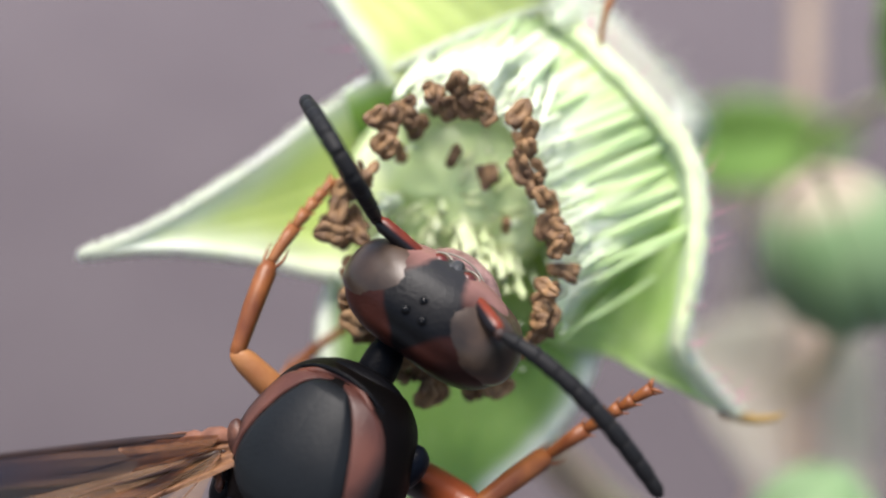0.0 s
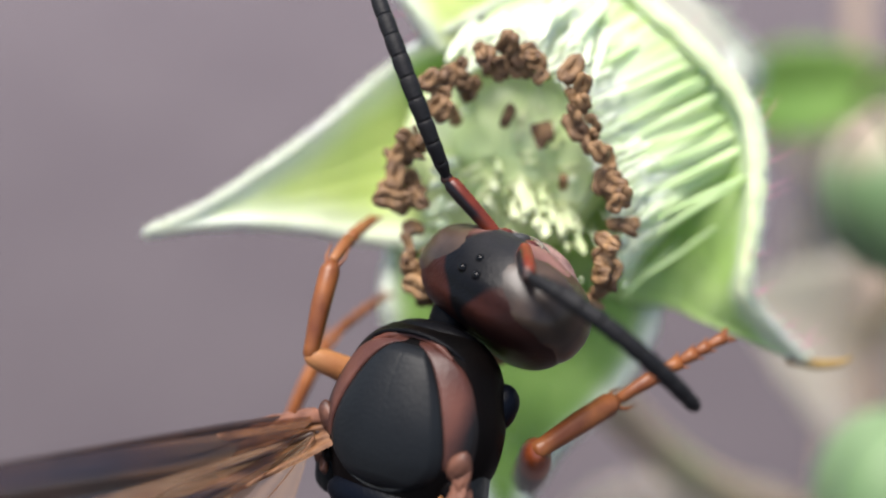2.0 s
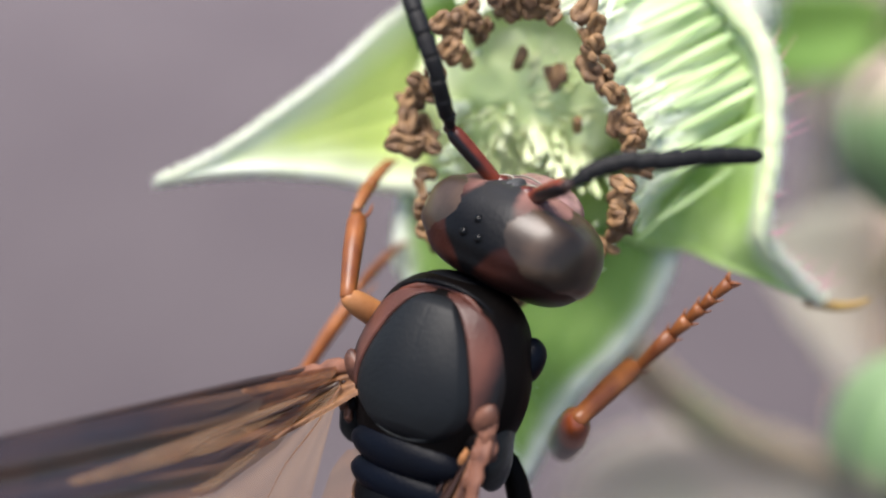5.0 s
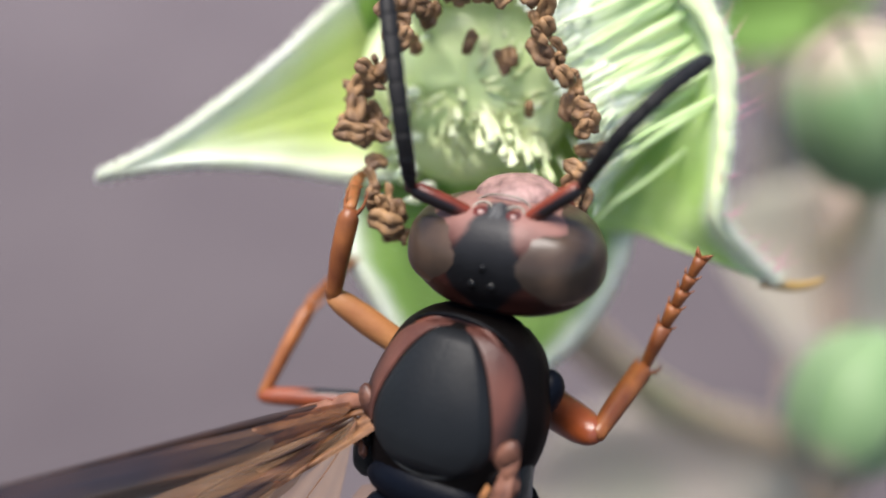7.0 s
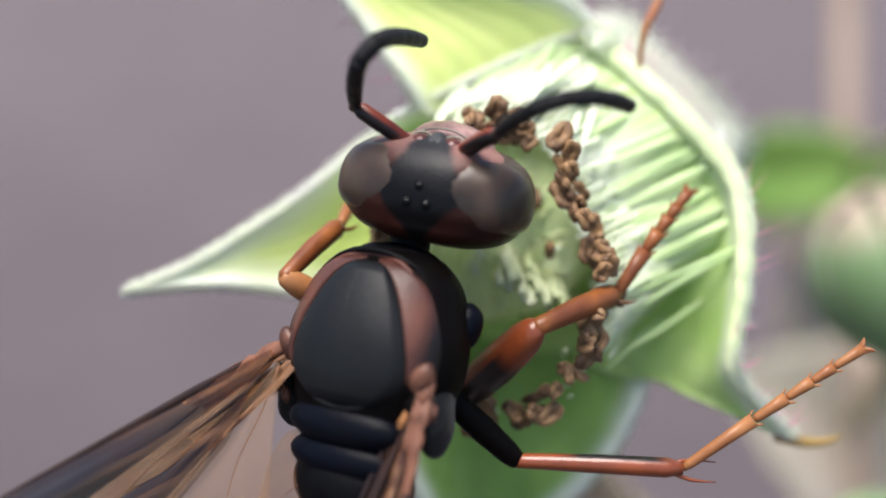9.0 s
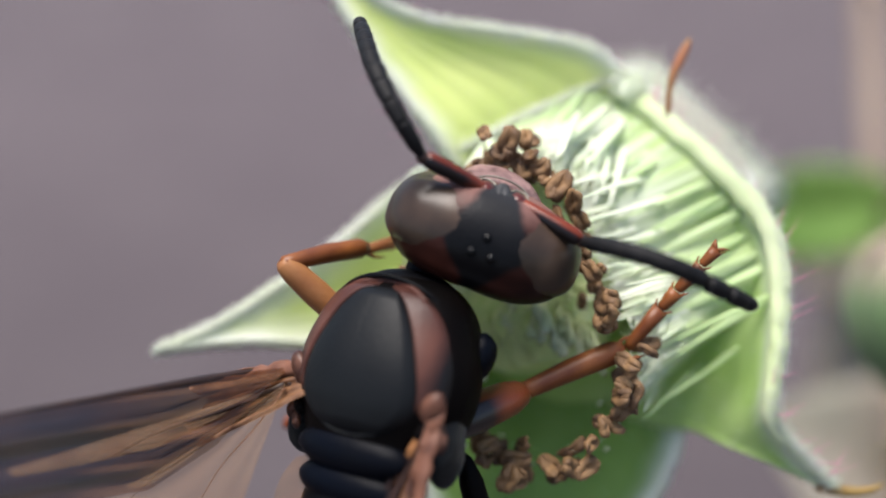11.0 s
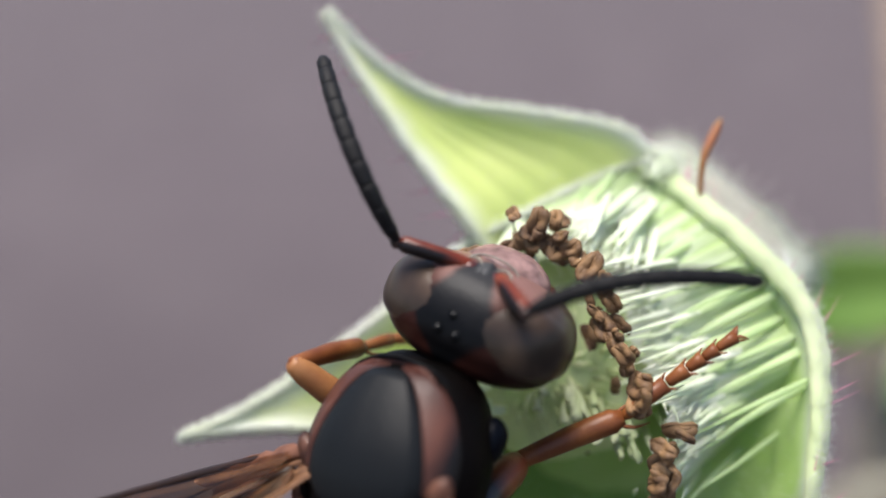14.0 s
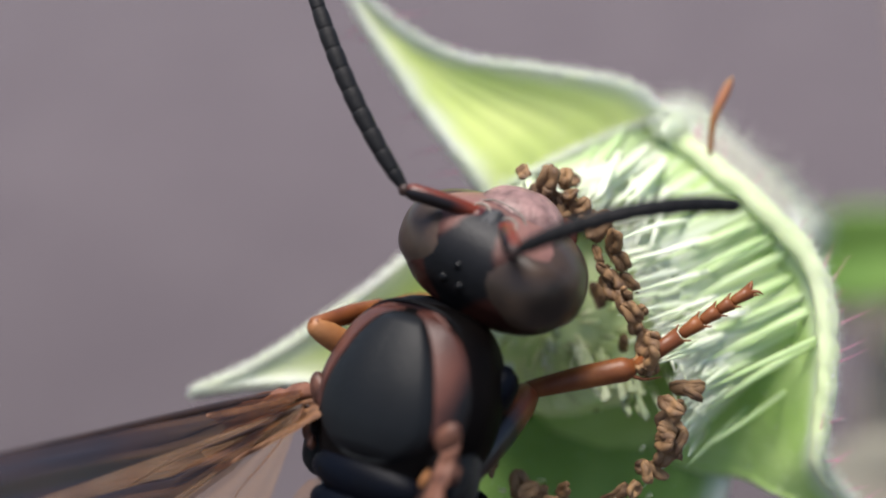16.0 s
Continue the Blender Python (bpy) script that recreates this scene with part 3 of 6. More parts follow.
# cup floor and receptacle
bm = bmesh.new()
for v in ball(bm, (0, 0, 0), (1, 1, 1), (0, 0, 0), 96, 48):
    d = v.co
    r = math.hypot(d.x + 0.22, d.y - 0.1)
    swell = 1 + 0.035 * math.sin(15 * r + 1.2 * math.sin(2 * math.atan2(d.y, d.x))) + 0.05 * noise.noise(d * 2.4) + 0.02 * noise.noise(d * 7)
    v.co = Vector((d.x * 2.7, d.y * 2.45, d.z * 1.15)) * swell
    v.co.rotate(Euler((radians(8), radians(-10), 0)))
    v.co += Vector((0.95, 2.15, -4.75))
part("flower_disc", bm, DISC, flower, "pale green waxy flower disc with curved folds")
bm = bmesh.new()
for i in range(90):
    q, r = random.uniform(-3.1, 1.2), random.uniform(0.35, 1.9)
    ln, w = random.uniform(0.25, 0.6), random.uniform(0.025, 0.055)
    pts = []
    for f in (0, 0.25, 0.5, 0.75, 1):
        x, y = 0.75 + (r + f * ln) * math.cos(q + 0.12 * f), 1.95 + (r + f * ln) * 0.9 * math.sin(q + 0.12 * f)
        dome = max(0.0, 1 - ((x - 0.95) / 2.7) ** 2 - ((y - 2.15) / 2.45) ** 2)
        pts.append(Vector((x, y, -4.72 + 1.17 * math.sqrt(dome) + 0.10 * math.sin(math.pi * f) + 0.12 * f)))
    tube(bm, pts, [w * 0.4, w, w * 1.1, w, w * 0.5], 6, 0.7)
rough_up(bm.verts, 0.04, 0.18)
part("disc_relief", bm, RIDGE, flower, "pale waxy ridges on the disc", kind="stuff")
bm = bmesh.new()
for x, y, r in ((1.15, 2.05, 0.07), (1.62, 1.95, 0.08), (1.3, 1.3, 0.05), (0.55, 1.2, 0.05), (0.9, 0.6, 0.06), (1.9, 0.5, 0.05), (2.2, 0.2, 0.06), (1.5, -0.1, 0.05)):
    vs = ball(bm, (x, y, -3.62 - 0.04 * (x - 0.95) ** 2 - 0.1 * (y - 2.15) ** 2), (r, r * 0.8, 0.06), (0, 0, 30 * x), 10, 6)
    rough_up(vs, 0.03, 0.1)
part("disc_scarring", bm, ANTHER, flower, "small dark scars on the disc", kind="stuff")

# styles: drooping bundles of thick cream columns with torn ends
for i in range(34):
    cx, cy, spread = ((1.15, 1.2, 0.4), (1.6, 1.0, 0.35), (2.15, 0.6, 0.35), (0.5, 1.6, 0.7))[(0, 0, 1, 1, 2, 2, 3)[i % 7]]
    x, y = random.gauss(cx, spread * 0.5), random.gauss(cy, spread * 0.5)
    p = Vector((x, y, -3.7))
    ln = random.uniform(0.45, 0.95) if cx > 0.6 else random.uniform(0.2, 0.4)
    lean = Vector((random.uniform(-0.25, 0.4), random.uniform(-1.15, -0.6), random.uniform(0.7, 1.3)))
    end = p + lean * ln
    mid = p + lean * ln * 0.5 + Vector((random.uniform(-0.06, 0.06), 0.08, 0.12))
    w = random.uniform(0.05, 0.085)
    bm = bmesh.new()
    tube(bm, smooth_path([p, mid, end], 9), [w * q for q in (0.9, 0.8, 0.75, 0.8, 0.85, 0.95, 1.1, 1.3, 1.45, 1.2)], 8, random.uniform(0.45, 0.8))
    for v in bm.verts:
        far = max(0, (v.co - p).length / (end - p).length - 0.7)
        v.co += noise.noise_vector(v.co * 9) * (0.02 + 0.28 * far)
    part("style", bm, STYLE, flower)

# anthers: a few withered shapes, shared
anther_meshes = []
for k in range(12):
    bm = bmesh.new()
    L, W = random.uniform(0.28, 0.42), random.uniform(0.13, 0.18)
    curl, torn = random.uniform(-0.9, 1.4), random.uniform(0.03, 0.085)
    for f, w in ((-0.60, 0.62), (-0.16, 0.30), (0.16, 0.30), (0.60, 0.62))[k % 3 == 0:]:
        line = [Vector((W * f * (1.10 - 0.55 * (y / L) ** 2), y * (1 - 0.15 * abs(f)), curl * y * y - 0.05 * f * f + 0.015 * math.sin(13 * y + 5 * f + k)))
                for y in [L * (i / 5 - 1) for i in range(11)]]
        tube(bm, line, [W * w * q for q in (0.30, 0.70, 0.92, 1.0, 1.05, 1.0, 1.05, 1.0, 0.92, 0.70, 0.25)], 8, 1.1)
    rough_up(bm.verts, torn, 0.22)
    rough_up(bm.verts, 0.022, 0.08)
    o = part("anther", bm, ANTHER)
    anther_meshes.append(o.data)
    bpy.data.objects.remove(o)


pushed = {}


STRAND = (0.85, 1.05, 1.15, 1.15, 1.05, 0.92, 0.75, 0.52, 0.30, 0.10)


def strand(name, root, tip, width, mat, lift=0.12):
    """A flat filament: broad where it lies on the cup, drawn out to a point at the anther."""
    bm = bmesh.new()
    root, tip = Vector(root), Vector(tip)
    mid = root.lerp(tip, 0.5) + Vector((random.uniform(-0.06, 0.06), random.uniform(-0.06, 0.06), random.uniform(0, lift)))
    tube(bm, smooth_path([root - (tip - root) * 0.04, mid, tip], 9), [width * w for w in STRAND], 6, 0.2)
    return part(name, bm, mat, flower)


def stamen(root, head_point, width, bare=0.1):
    root, head_point = Vector(root), Vector(head_point)
    d = head_point - root
    ob = strand("stamen", root, head_point, width, FILAMENT)
    if head_point.y > 0.7 and -1.4 < head_point.x < 3.6 and head_point.z > -3.0:
        pushed[ob] = head_point
    if random.random() < bare:
        return
    an = new("anther", random.choice(anther_meshes))
    an.parent = ob
    m = aim((head_point + d.normalized() * 0.06 + Vector((0, 0, 0.08))) * MM,
            d.cross(Vector((random.uniform(-1.3, 1.3), random.uniform(-1.3, 1.3), 1))) + d * random.uniform(-0.6, 0.6), (random.uniform(-0.4, 0.4), random.uniform(-0.4, 0.4), 1))
    s = random.uniform(0.70, 1.15)
    an.matrix_basis = m @ Matrix.Diagonal((s, s, s, 1))


def sweep(q):
    """The way in which the filaments at q lie."""
    return float(np.interp(q, (-0.8, -0.3, 0.2, 0.6, 1.0, 1.5, 2.1, 2.6), (0.66, 0.52, 0.40, 0.42, 0.58, 0.86, 1.10, 1.5)))


def drawn_back(q, tip, length):
    """Where a filament that ends at tip leaves the cup: outwards, swept to one side."""
    turn = sweep(q) + random.gauss(0, 0.05)
    while length > 0.5:
        root = on_wall(tip.x + (length + 0.5) * math.cos(turn), tip.y + (length + 0.5) * math.sin(turn))
        if root:
            return on_wall(tip.x + length * math.cos(turn), tip.y + length * math.sin(turn)) or root
        length -= 0.15
    return tip + Vector((0.3 * math.cos(turn), 0.3 * math.sin(turn), -0.9))


def ring_point(q, inner, z):
    # the whorl is drawn in on one side
    inner *= 1 - 0.20 * math.exp(-((math.remainder(q, 2 * math.pi) - 0.50) / 0.34) ** 2)
    return Vector((0.95 + 2.42 * math.cos(q) * inner, 0.9 + 3.2 * math.sin(q) * inner, z))


def lash(q, inner, length, wide, bare):
    c, s = math.cos(q), math.sin(q)
    h = ring_point(q, inner, -2.15 + 0.25 * c + random.uniform(-0.45, 0.35) - 1.2 * max(0, -s - 0.55))
    if c < -0.2 or s < -0.5:
        root = h + Vector((0.16 * (c - 0.2), 0.16 * s, -1.7))
    else:
        root = drawn_back(q, h, length)
    stamen(root, h, wide, bare)


# two uneven whorls, withered into clumps
for i in range(62):
    q = 2 * math.pi * (i + random.gauss(0, 1.2)) / 62
    gap = math.cos(q) > -0.3 and math.sin(5 * q + 1) > 0.35
    lash(q, random.uniform(0.86, 1.12), random.uniform(1.0, 1.9), random.uniform(0.05, 0.08), 0.5 if gap else 0.08)
for i in range(30):
    clump = round(random.uniform(0, 13)) * 2 * math.pi / 14
    lash(clump + random.uniform(-0.13, 0.13), random.uniform(0.90, 1.06), random.uniform(1.3, 2.2), random.uniform(0.04, 0.07), 0.1)
for i in range(18):
    lash(random.uniform(-0.8, 0.30), random.uniform(0.84, 1.04), random.uniform(1.4, 2.4), random.uniform(0.05, 0.08), 0.1)
for i in range(16):
    lash(random.uniform(1.25, 2.4), random.uniform(0.9, 1.06), random.uniform(1.0, 2.0), random.uniform(0.05, 0.08), 0.0)
for i in range(14):
    lash(random.uniform(2.3, 3.7), random.uniform(0.9, 1.15), 1.0, random.uniform(0.05, 0.08), 0.05)
for i in range(12):
    lash(random.uniform(-2.2, -0.7), random.uniform(0.75, 1.1), 1.0, random.uniform(0.05, 0.08), 0.15)
# fused bed of filaments between the whorl and the wall, ridged along its strands
bm = bmesh.new()
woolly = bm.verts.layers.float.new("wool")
grid, last = [], None
for i in range(601):
    q = -0.86 + 3.0 * i / 600
    turn = sweep(q)
    tip = ring_point(q, 1.03 + 0.05 * noise.noise((q * 7, 0, 0)), -3.1)
    length, root = 3.2, None
    while length > 0.6 and not (root and on_wall(tip.x + (length + 0.35) * math.cos(turn), tip.y + (length + 0.35) * math.sin(turn))):
        length -= 0.1
        root = on_wall(tip.x + length * math.cos(turn), tip.y + length * math.sin(turn))
    root = root or tip + Vector((0.6 * math.cos(turn), 0.6 * math.sin(turn), -1.2))
    last = root if last is None else last.lerp(root, 0.075)
    ridge = 0.6 * noise.noise((q * 16, 5, 0)) + 0.6 * noise.noise((q * 41, 2, 0)) + 0.5 * noise.noise((q * 83, 7, 0))
    row = []
    for j in range(19):
        u = -0.05 - 0.14 * max(0, ridge) + (1.05 + 0.14 * max(0, ridge)) * j / 18
        p = tip.lerp(last, u)
        p.z += -0.35 * math.sin(math.pi * max(0, min(1, u))) * (1 - 0.5 * u) + 0.075 * ridge * (1 - 0.85 * max(0, u)) - 0.06 * max(0, u) ** 3
        v = bm.verts.new(p)
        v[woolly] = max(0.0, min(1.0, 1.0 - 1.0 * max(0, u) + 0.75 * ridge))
        row.append(v)
    grid.append(row)
for a, b in zip(grid, grid[1:]):
    for j in range(18):
        bm.faces.new((a[j], a[j + 1], b[j + 1], b[j]))
part("filament_bed", bm, BED, flower, "fused bed of white filaments on the cup wall", kind="stuff")
# bare filaments, pale green and pressed against the wall, then white ones drawn together above them
for i in range(40):
    q = random.triangular(-0.75, 1.9, 0.5)
    h = ring_point(q, random.uniform(1.02, 1.3), -3.3 + random.uniform(-0.4, 0.3))
    strand("filament", drawn_back(q, h, random.uniform(1.8, 3.4)), h, random.uniform(0.05, 0.10), FILAMENT_GREEN, 0.02)
for i in range(150):
    bundle = random.choice((-0.55, -0.3, -0.1, 0.1, 0.3, 0.52, 0.75, 0.95, 1.15, 1.35, 1.6, 1.85, 2.05))
    q = bundle + random.gauss(0, 0.045)
    h = ring_point(q, random.uniform(0.98, 1.2), -2.8 + random.uniform(-0.3, 0.25))
    strand("filament", drawn_back(bundle, h, random.uniform(0.8, 1.8)), h, random.uniform(0.05, 0.10), FILAMENT)
# long filaments drawn together towards the corner between two sepals
for i in range(50):
    q = random.uniform(0.75, 2.0)
    h = ring_point(q, random.uniform(1.0, 1.2), -2.8 + random.uniform(-0.3, 0.2))
    corner = Vector((3.2 + random.uniform(-0.9, 0.35), 6.1 + random.uniform(-0.6, 0.1), -4.5 + random.uniform(-0.2, 0.1)))
    strand("filament", h.lerp(corner, random.uniform(0.75, 1.0)), h, random.uniform(0.05, 0.12), FILAMENT, 0.2)
# torn white filaments bent over the disc's far edge
for i in range(22):
    q = random.uniform(2.6, 3.7)
    h = ring_point(q, random.uniform(0.72, 0.86), -2.9 + random.uniform(-0.2, 0.2))
    strand("filament", h + Vector((random.uniform(0.2, 0.5), random.uniform(-0.1, 0.25), -0.9)), h, random.uniform(0.08, 0.14), FILAMENT, 0.2)
for hx, hy, z in ((0.85, 2.9, -3.1), (1.55, 2.35, -3.1), (1.75, 2.5, -3.0), (2.05, 1.3, -3.0), (-0.3, 2.9, -3.2)):
    stamen((hx + 0.5, hy + 0.3, -4.1), (hx, hy, z), 0.06, 0)

# woolly corner where two sepals meet
bm = bmesh.new()
tuft_middle = Vector((3.48, 6.28, -4.08))
rough_up(ball(bm, tuft_middle, (0.34, 0.26, 0.20), (0, 0, 35), 20, 12), 0.08, 0.2)
for i in range(90):
    d = Vector((random.gauss(0, 1), random.gauss(0, 1), random.gauss(0.4, 0.7))).normalized()
    p = tuft_middle + Vector((d.x * 0.33, d.y * 0.25, d.z * 0.19))
    tube(bm, smooth_path([p, p + d * 0.12, p + d * 0.22 + Vector((random.uniform(-0.08, 0.08), random.uniform(-0.08, 0.08), 0))], 4), [0.016, 0.014, 0.011, 0.008, 0.003], 4)
part("wool_tuft", bm, FILAMENT, flower, "white woolly tuft at the corner of the cup")

# calyx back and stalk
bm = bmesh.new()
vs = ball(bm, (1.7, 1.6, -7.1), (3.2, 3.4, 1.6), (10, -14, 0), 32, 16)
rough_up(vs, 0.1, 1.0)
part("calyx_base", bm, SEPAL_DEEP, flower, "green rounded base of the flower")
bm = bmesh.new()
tube(bm, smooth_path([(1.8, 1.6, -7.6), (2.4, -2.5, -13), (8, -9, -22), (17.9, -15, -36)], 30), 0.75, 10)
part("flower_stalk", bm, STALK, flower, "hairy green flower stalk")


# ---- behind: cane, buds and leaves ----
UPWARD = Vector((0, 0.866, 0.5))
cane = thing("bramble_cane", "tan upright bramble cane rising from the earth", "plant stem", BASE)
bm = bmesh.new()
foot = Vector((18.0, -20.0, -36.0)) - UPWARD * 328
pts = smooth_path([foot, foot + UPWARD * 160 + Vector((3, 0, -3)), Vector((17.8, -20, -36)), Vector((19.2, 5, -36)), Vector((18.8, 40, -34))], 40)
tube(bm, pts, 0.7, 12)
part("stem", bm, CANE, cane)
for k in range(14):
    i = 12 + 2 * k
    if i >= len(pts) - 1:
        break
    q = 2.4 * k
    side = Vector((math.cos(q), -0.5 * math.sin(q), 0.866 * math.sin(q)))
    bm = bmesh.new()
    tube(bm, smooth_path([pts[i] + side * 0.7, pts[i] + side * 1.5 - UPWARD * 0.2, pts[i] + side * 2.1 - UPWARD * 0.8], 6), [0.5, 0.42, 0.32, 0.22, 0.14, 0.08, 0.02], 6)
    part("prickle", bm, CANE, cane)


def bud(name_label, c, r, tilt, stalk_to):
    b = thing("flower_bud", name_label, "flower bud", BASE @ at(*c), "buds beside the flower")
    for k in range(5):
        bm = bmesh.new()
        q0 = 2 * math.pi * k / 5
        grid = []
        for i in range(13):
            v = i / 12
            w = 0.72 * math.sin(math.pi * min(1, 0.12 + v * 0.88)) ** 0.6
            row = []
            for j in range(9):
                q = q0 + (j / 8 - 0.5) * 2 * w
                ph = math.pi * (0.96 - 0.94 * v)
                R = r * (1.0 + 0.05 * math.cos((j / 8 - 0.5) * 3))
                row.append(bm.verts.new((R * math.sin(ph) * math.cos(q) * 0.95, -R * math.cos(ph) * -1.15 * -1, R * math.sin(ph) * math.sin(q) * 0.95)))
            grid.append(row)
        for i in range(12):
            for j in range(8):
                bm.faces.new((grid[i][j], grid[i + 1][j], grid[i + 1][j + 1], grid[i][j + 1]))
        o = part("bud_sepal", bm, BUD, b, m=pose(0, 0, 0, *tilt))
        sol = o.modifiers.new("thick", "SOLIDIFY")
        sol.thickness = 0.12 * MM
    bm = bmesh.new()
    ball(bm, (0, 0, 0), (r * 0.93, r * 1.08, r * 0.93), (0, 0, 0), 24, 14)
    part("bud_core", bm, BUD_GREEN, b, m=pose(0, 0, 0, *tilt))
    bm = bmesh.new()
    s = Vector(stalk_to) - Vector(c)
    tube(bm, smooth_path([(0, 0, 0), s * 0.4 + Vector((1, -1, -1)), s], 16), 0.45, 8)
    part("bud_stalk", bm, STALK, b)


bud("closed hairy bramble bud, green with a pinkish top", (13.2, 1.1, -12.9), 2.35, (20, 0, 25), (18.6, -6, -36.2))
bud("closed bramble bud, green with a rusty edge", (12.5, -7.9, -13.5), 2.1, (10, 0, 150), (17.9, -18, -36))


def leaf(label, c, size, mat, stalk_to, rot):
    lf = thing("bramble_leaf", label, "leaf", BASE @ at(*c, *rot), "leaves on the cane")
    bm = bmesh.new()
    grid = []
    L, W = size
    for i in range(25):
        u = i / 24
        w = W * math.sin(math.pi * u ** 0.8) * (1 + 0.10 * (i % 2)) + 0.02
        grid.append([bm.verts.new(((j / 8 - 0.5) * 2 * w, L * (u - 0.5), 0.25 * abs(j - 4) / 4 * w + 0.6 * math.sin(u * 3)
                                   + 0.08 * math.sin(u * 40 + abs(j - 4)))) for j in range(9)])
    for i in range(24):
        for j in range(8):
            bm.faces.new((grid[i][j], grid[i][j + 1], grid[i + 1][j + 1], grid[i + 1][j]))
    o = part("blade", bm, mat, lf)
    o.modifiers.new("thick", "SOLIDIFY").thickness = 0.15 * MM
    inv = (pose(0, 0, 0, *rot)).inverted()
    s = inv @ (Vector(stalk_to) - Vector(c))
    bm = bmesh.new()
    tube(bm, smooth_path([(0, -L / 2, 0.1), s * 0.5 + Vector((0, -L / 4, -1)), s], 12), 0.3, 6)
    part("leaf_stalk", bm, STALK, lf)


leaf("small fresh green bramble leaf behind the flower", (16.6, 6.9, -34), (9.5, 2.1), LEAF, (19.0, 1, -36), (20, 10, -85))
leaf("fresh green leaf at the cane", (17.5, 11, -17), (9, 2.2), LEAF, (19.2, 6, -36), (10, 20, -10))
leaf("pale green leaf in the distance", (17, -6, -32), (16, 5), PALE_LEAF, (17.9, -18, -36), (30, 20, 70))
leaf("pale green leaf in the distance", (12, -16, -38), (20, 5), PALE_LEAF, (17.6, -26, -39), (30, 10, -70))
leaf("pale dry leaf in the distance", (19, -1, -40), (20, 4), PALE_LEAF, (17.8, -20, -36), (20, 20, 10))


# ---- the wasp (its own space: x to its right, y forward, z up from its back) ----
wasp = thing("paper_wasp", "black and rust paper wasp with orange legs feeding on the flower", "wasp", BASE @ at(-1.5, -3, 0.6))

W_ROWS = ((2.08, 0.62, 0.05), (1.98, 0.98, 0.48), (1.6, 1.42, 0.98), (1.08, 1.68, 1.20), (0.22, 1.90, 1.33), (-0.56, 1.86, 1.26), (-1.25, 1.55, 1.02), (-1.9, 1.2, 0.8))


W_CURVE = smooth_path([Vector(r) for r in W_ROWS], 120)


def thorax_size(y):
    for a, c in zip(W_CURVE, W_CURVE[1:]):
        if y >= c.x:
            f = (min(y, a.x) - c.x) / (a.x - c.x)
            return c.y + (a.y - c.y) * f, c.z + (a.z - c.z) * f
    return W_CURVE[-1].y, W_CURVE[-1].z


def thorax_top(x, y, lift=0.0):
    w, h = thorax_size(y)
    q = min(abs(x) / w, 0.995)
    return Vector((x, y, h * (1 - q ** 2.3) ** (1 / 2.0) + lift))


def shell_patch(name, y0, y1, lo, hi, lift, mat, label="", nu=30, nv=20, crown=0.0, groove=None):
    """A plate that follows the back of the thorax between two outlines lo(y) < x < hi(y)."""
    bm = bmesh.new()
    grid = []
    for i in range(nu + 1):
        y = y0 + (y1 - y0) * i / nu
        row = []
        for j in range(nv + 1):
            s = j / nv
            x = lo(y) + (hi(y) - lo(y)) * s
            e = min(s, 1 - s, (i / nu) * 1.0, (1 - i / nu) * 1.0)
            edge = min(1, e / 0.08) ** 0.5
            cut = groove(x, y) if groove else 0
            row.append(bm.verts.new(thorax_top(x, y, -0.05 + (lift + 0.05) * edge + crown * 4 * s * (1 - s) * edge - cut)))
        grid.append(row)
    for i in range(nu):
        for j in range(nv):
            bm.faces.new((grid[i][j], grid[i + 1][j], grid[i + 1][j + 1], grid[i][j + 1]))
    return part(name, bm, mat, wasp, label)


def outline(points):
    line = smooth_path([Vector((y, x, 0)) for y, x in points], 80)

    def f(y):
        for a, c in zip(line, line[1:]):
            if y >= c.x:
                t = (min(y, a.x) - c.x) / max(a.x - c.x, 1e-6)
                return c.y + (a.y - c.y) * t
        return line[-1].y
    return f


# thorax body
bm = bmesh.new()
rings = []
for i in range(33):
    y = 2.08 - 3.98 * i / 32
    w, h = thorax_size(y)
    ring = []
    for j in range(36):
        q = 2 * math.pi * j / 36
        x = w * math.copysign(abs(math.cos(q)) ** 0.9, math.cos(q))
        z = thorax_top(x, y).z if math.sin(q) >= 0 else -(h + 0.35) * (1 - min(abs(x) / w, 1) ** 2.2) ** 0.5
        ring.append(bm.verts.new((x, y, z)))
    rings.append(ring)
for a, b in zip(rings, rings[1:]):
    for j in range(36):
        bm.faces.new((a[j], a[(j + 1) % 36], b[(j + 1) % 36], b[j]))
bm.faces.new(rings[0])
bm.faces.new(rings[-1])
part("thorax", bm, DARK_RUST, wasp, "dark brown-black thorax side")

SCUTUM = [(1.66, 0.14), (1.56, 0.38), (1.32, 0.64), (0.86, 0.94), (0.22, 1.20), (-0.35, 1.33), (-0.75, 1.25), (-1.05, 0.92), (-1.28, 0.45)]
sc = outline(SCUTUM)


def furrow(x, y):
    """Fine lines of the shield: one down the middle of its front, two short ones beside it."""
    d = 0.004 * math.exp(-(x / 0.035) ** 2) * (y > 0.1)
    for side in (-1, 1):
        d += 0.003 * math.exp(-((x - side * (0.55 + 0.12 * y)) / 0.045) ** 2) * (-0.7 < y < 0.5)
    return d + 0.007 * noise.noise((x * 1.4, y * 1.4, 3))


